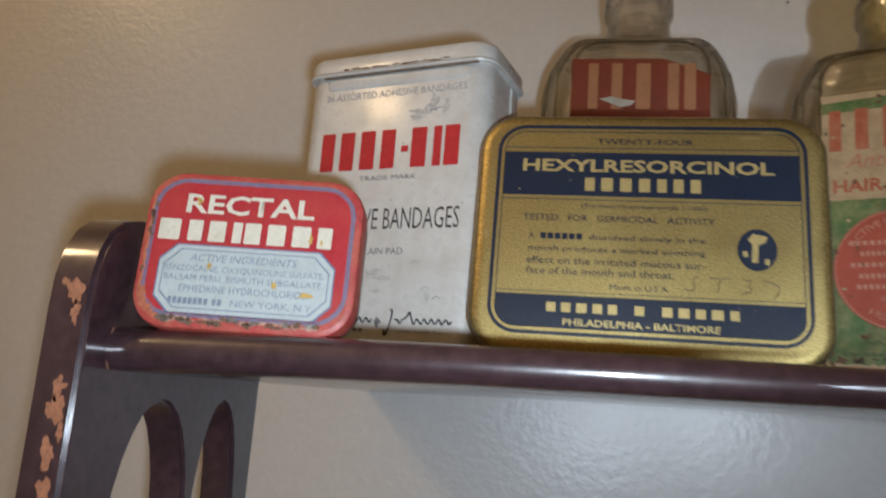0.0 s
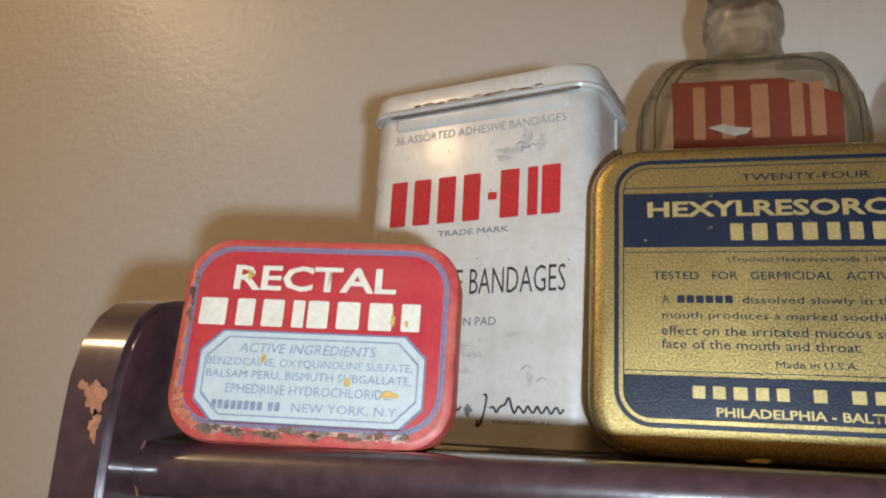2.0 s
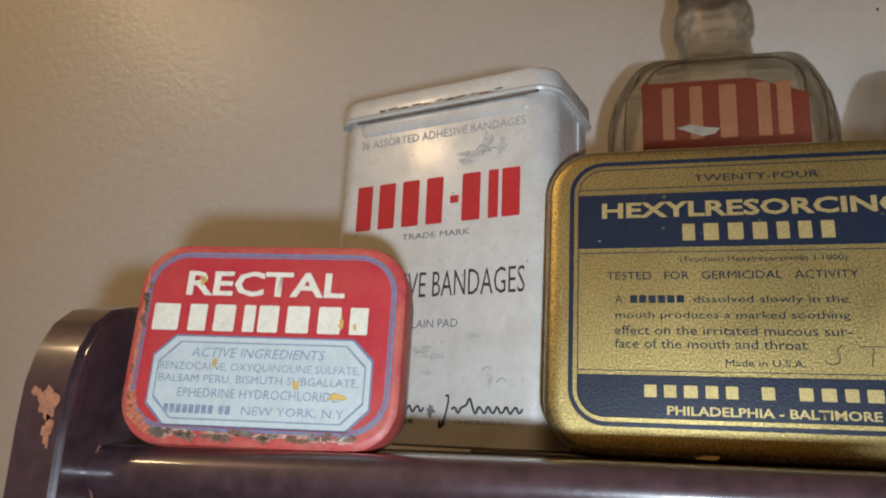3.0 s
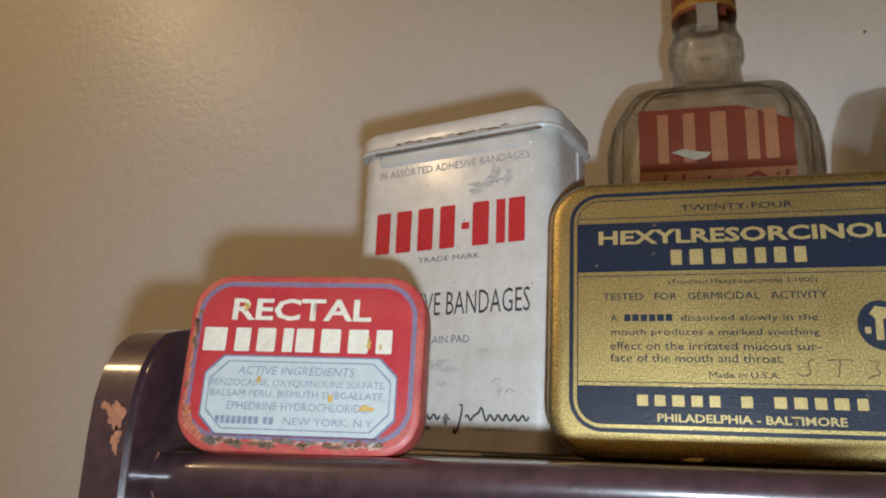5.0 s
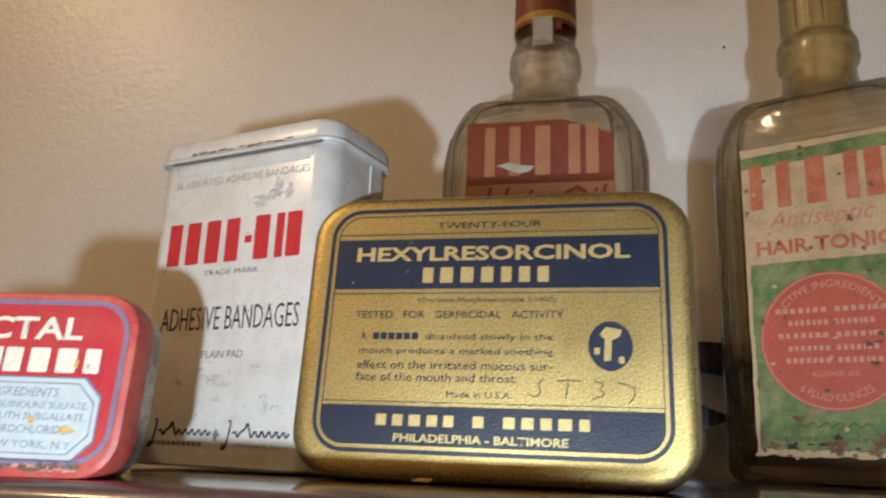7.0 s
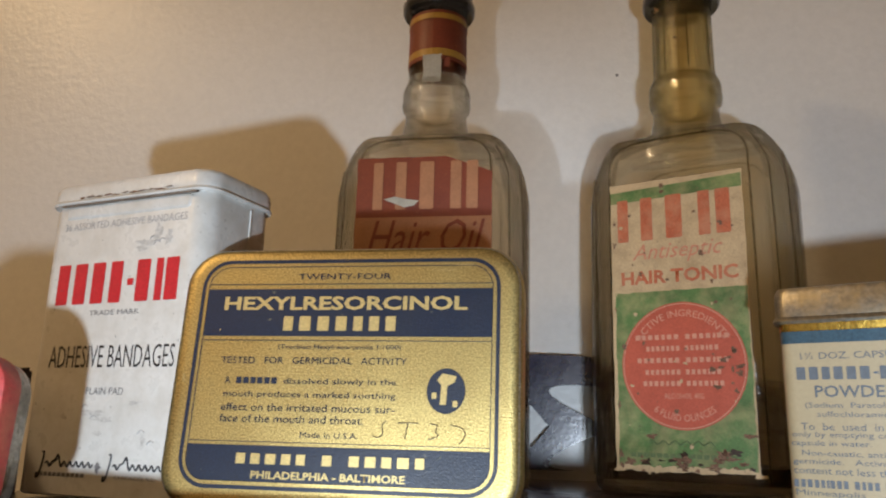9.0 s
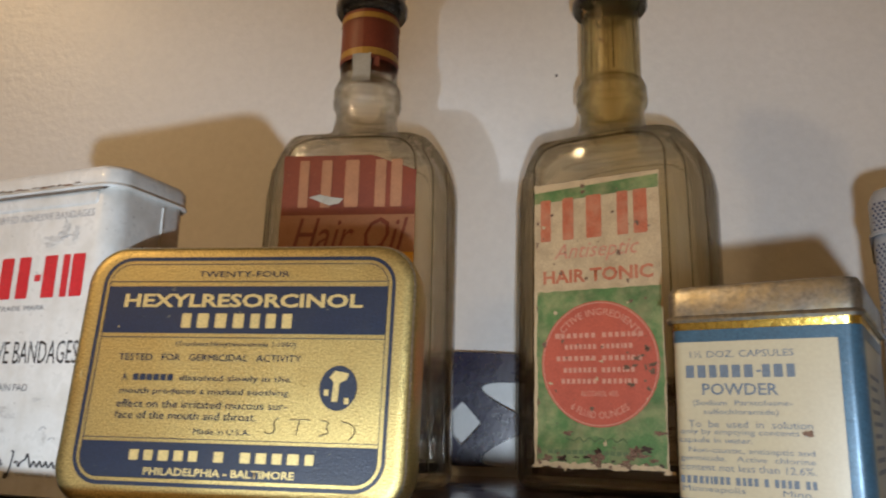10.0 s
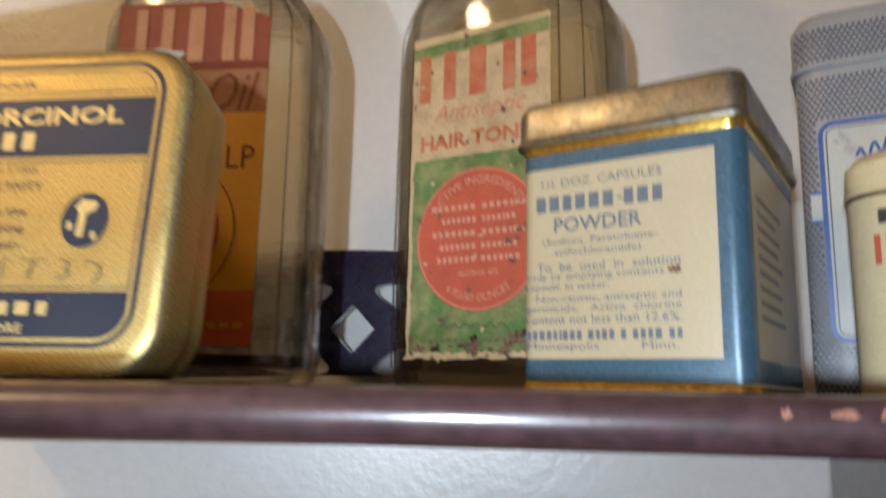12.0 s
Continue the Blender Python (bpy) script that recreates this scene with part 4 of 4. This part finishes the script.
def ragged(x0, x1, z0, z1, seed, amount, torn_top=0.0, n=26):
    """Outline of a paper label with frayed edges, counter-clockwise from its lower left corner."""
    rnd = random.Random(seed)
    f = lambda k: rnd.uniform(0, k)
    pts = [(x0 + (x1 - x0) * i / n, z0 + f(amount)) for i in range(n)]
    pts += [(x1 - f(amount * 0.4), z0 + (z1 - z0) * i / n) for i in range(n)]
    pts += [(x1 - (x1 - x0) * i / n, z1 - f(amount * 0.3) - torn_top * max(0, 1 - i / n * 3.0)) for i in range(n)]
    pts += [(x0 + f(amount * 0.5), z1 - (z1 - z0) * i / n) for i in range(n)]
    return pts


def oil_bottle():
    t = bottle("hair_oil_bottle", "clear glass hair oil bottle with a torn red and yellow label", GLASS, pose(0.0172, 0.2622, TOP), True)
    y = -0.0006
    lab = part("label", flat(ragged(-0.0243, 0.0240, 0.0100, 0.1125, 3, 0.0007, 0.006), y), BROWN_RED, t, "torn brown-red paper label", False)
    part("salmon_field", flat(oblong(-0.0240, 0.0238, 0.0772, 0.0905, 0.0002), y - 0.0001), SALMON, lab, "", False)
    part("yellow_field", flat(oblong(-0.0240, 0.0238, 0.0250, 0.0772, 0.0002), y - 0.0001), YELLOW, lab, "yellow field", False)
    part("orange_field", flat(ragged(-0.0240, 0.0238, 0.0102, 0.0256, 9, 0.0005), y - 0.00015), ORANGE, lab, "orange field", False)
    yy = y - 0.0003
    blocks((0.7, 0.75, 1.0, 0.42, 0.8), -0.0180, 0.0222, 0.0932, 0.1105, yy, SALMON, lab, 0.55, 0.2)
    letters("Hair Oil", -0.0192, 0.0216, 0.0775, 0.0895, yy, BROWN_RED, lab, 0.35)
    part("round_seal", flat(oval(-0.004, 0.0425, 0.0165, 0.0165, 0, 40), yy), LABEL_RED, lab, "", False)
    ring("dotted_ring", oval(-0.004, 0.0425, 0.0212, 0.0212, 0, 60), oval(-0.004, 0.0425, 0.0208, 0.0208, 0, 60), yy, BROWN_RED, lab)
    blocks((1,) * 4, -0.0180, 0.0105, 0.0605, 0.0672, yy, BROWN_RED, lab)
    letters("LP", 0.0132, 0.0216, 0.0605, 0.0672, yy, BROWN_RED, lab)
    blocks((1,) * 10, -0.0150, 0.0216, 0.0152, 0.0168, yy, YELLOW, lab)
    part("torn_flap", flat([(-0.0140, 0.0968), (-0.0065, 0.0938), (-0.0030, 0.0945), (-0.0015, 0.0962), (-0.0060, 0.0968), (-0.0100, 0.0978)], yy - 0.0005), PALE_TAB, lab, "curled torn paper flap", False)
    part("residue", upright(((0.0052, 0.060, 0.026, 0.009), (0.0062, 0.0620, 0.0276, 0.009), (0.0085, 0.0624, 0.0280, 0.0092)), at=(0, 0.0188)), RESIDUE, t, "dried brown residue in the bottom")


def tonic_bottle():
    t = bottle("hair_tonic_bottle", "amber-stained glass hair tonic bottle with a stained green and red label", AMBER, pose(0.1027, 0.2690, TOP, 0, 0, -21.8), False)
    y = -0.0006
    lab = part("label", flat(ragged(-0.0232, 0.0212, 0.0078, 0.1045, 13, 0.0009), y), CREAM, t, "stained cream, green and red paper label", False)
    part("top_strip", flat([(-0.0228, 0.0975), (0.0208, 0.0985), (0.0208, 0.1030), (-0.0228, 0.1015)], y - 0.0001), GREEN, lab, "", False)
    part("green_field", flat(ragged(-0.0222, 0.0208, 0.0092, 0.0660, 17, 0.0011), y - 0.0001), GREEN, lab, "stained green field", False)
    yy = y - 0.0002
    blocks((0.7, 0.75, 1.0, 0.42, 0.85), -0.0205, 0.0200, 0.0835, 0.0985, yy, FADED_RED, lab, 0.6, 0.2)
    letters("Antiseptic", -0.0156, 0.0140, 0.0752, 0.0822, yy, SALMON_DARK, lab, 0.35)
    letters("HAIR TONIC", -0.0196, 0.0183, 0.0684, 0.0731, yy, FADED_RED, lab, 0, 0.03)
    part("red_circle", flat(oval(-0.0004, 0.0414, 0.0198, 0.0204, 0, 48), yy), LABEL_RED, lab, "faded red disc with small print", False)
    ring("disc_line", oval(-0.0004, 0.0414, 0.0194, 0.0200, 0, 48), oval(-0.0004, 0.0414, 0.0191, 0.0197, 0, 48), yy - 0.0001, PINK_INK, lab)
    yz = yy - 0.00015

    def arc_words(text, radius, a0, a1, up):
        ob = letters(text, 0, 1, 0, 1, 0, PINK_INK, lab)
        for v in ob.data.vertices:
            u, h = v.co.x, v.co.z
            a = radians(a0 + (a1 - a0) * u)
            r = radius + (h * 0.0022 if up else -h * 0.0022)
            v.co = (-0.0004 + r * math.cos(a), yz, 0.0414 + r * math.sin(a) * 1.03)
    arc_words("ACTIVE INGREDIENTS", 0.0152, 150, 30, True)
    arc_words("6 FLUID OUNCES", 0.0172, 235, 305, False)
    for z, k in ((0.0505, 0.0150), (0.0468, 0.0115), (0.0430, 0.0145), (0.0392, 0.0120), (0.0356, 0.0128)):
        blocks((1, 0.9, 1, 1, 0.8, 1, 1, -0.6, 1, 1, 0.9, 1, 0.45, 1, 1), -0.0004 - k, -0.0004 + k, z - 0.0008, z + 0.0008, yz, PINK_INK, lab, 0.8, 0.25)
    letters("ALCOHOL 40%", -0.0066, 0.0058, 0.0308, 0.0325, yz, PINK_INK, lab)
    stroke([(-0.012 + 0.0012 * i, yz, 0.0172 + 0.0011 * math.sin(i * 2.1)) for i in range(18)], 0.00016, FAINT, lab, "script_shape")
    blocks((1,) * 16, -0.0180, 0.0150, 0.0125, 0.0138, yz, FAINT, lab)
    rnd = random.Random(21)
    for i in range(44):
        x = rnd.uniform(-0.0222, 0.0205)
        z = 0.008 + 0.095 * rnd.random() ** (1.7 if i < 20 else 0.8)
        s = rnd.uniform(0.0002, 0.0008)
        blot(x, z, s, s * rnd.uniform(0.6, 1.3), yz - 0.0001, RUST if i % 4 else CREAM, lab, i, "stain", 0.6)
    for i in range(8):
        x = -0.0215 + 0.042 * i / 7 + rnd.uniform(-0.002, 0.002)
        blot(x, 0.0088 + rnd.uniform(-0.0008, 0.0008), rnd.uniform(0.0010, 0.0022), rnd.uniform(0.0005, 0.0011), yz - 0.0001, CREAM, lab, 200 + i, "frayed_edge", 0.5)
    for i in range(24):
        q = rnd.uniform(0.0004, 0.0022)
        blot(rnd.uniform(-0.0215, 0.0205), 0.0100 + 0.010 * rnd.random() ** 2, q, q * rnd.uniform(0.3, 0.7), yz - 0.0001, RUST if i % 3 else RESIDUE, lab, 500 + i, "stain", 0.8)
    for i in range(10):
        q = rnd.uniform(0.0004, 0.0014)
        blot(-0.0222 + rnd.uniform(0, 0.0010), rnd.uniform(0.012, 0.10), q * 0.5, q, yz - 0.0001, CREAM if i % 2 else RUST, lab, 540 + i, "frayed_edge", 0.8)
    for i in range(14):
        blot(rnd.uniform(0.0085, 0.0175), rnd.uniform(0.033, 0.047), rnd.uniform(0.0003, 0.0012), rnd.uniform(0.0003, 0.0010), yz - 0.0001, RUST, lab, 300 + i, "stain", 0.6)
    part("residue", upright(((0.0052, 0.060, 0.026, 0.009), (0.0070, 0.0622, 0.0278, 0.0092), (0.0105, 0.0624, 0.0282, 0.0092)), at=(0, 0.0188)), RESIDUE, t, "dried brown residue in the bottom")


SALMON_DARK = material("dull_red_script", (0.50, 0.20, 0.12), 0.55, grain=1500, vary=0.15, stain=150)

lozenge_tin()
medicine_tin()
bandage_tin()
powder_tin()
oil_bottle()
tonic_bottle()
milk_tin()
talc_tin()
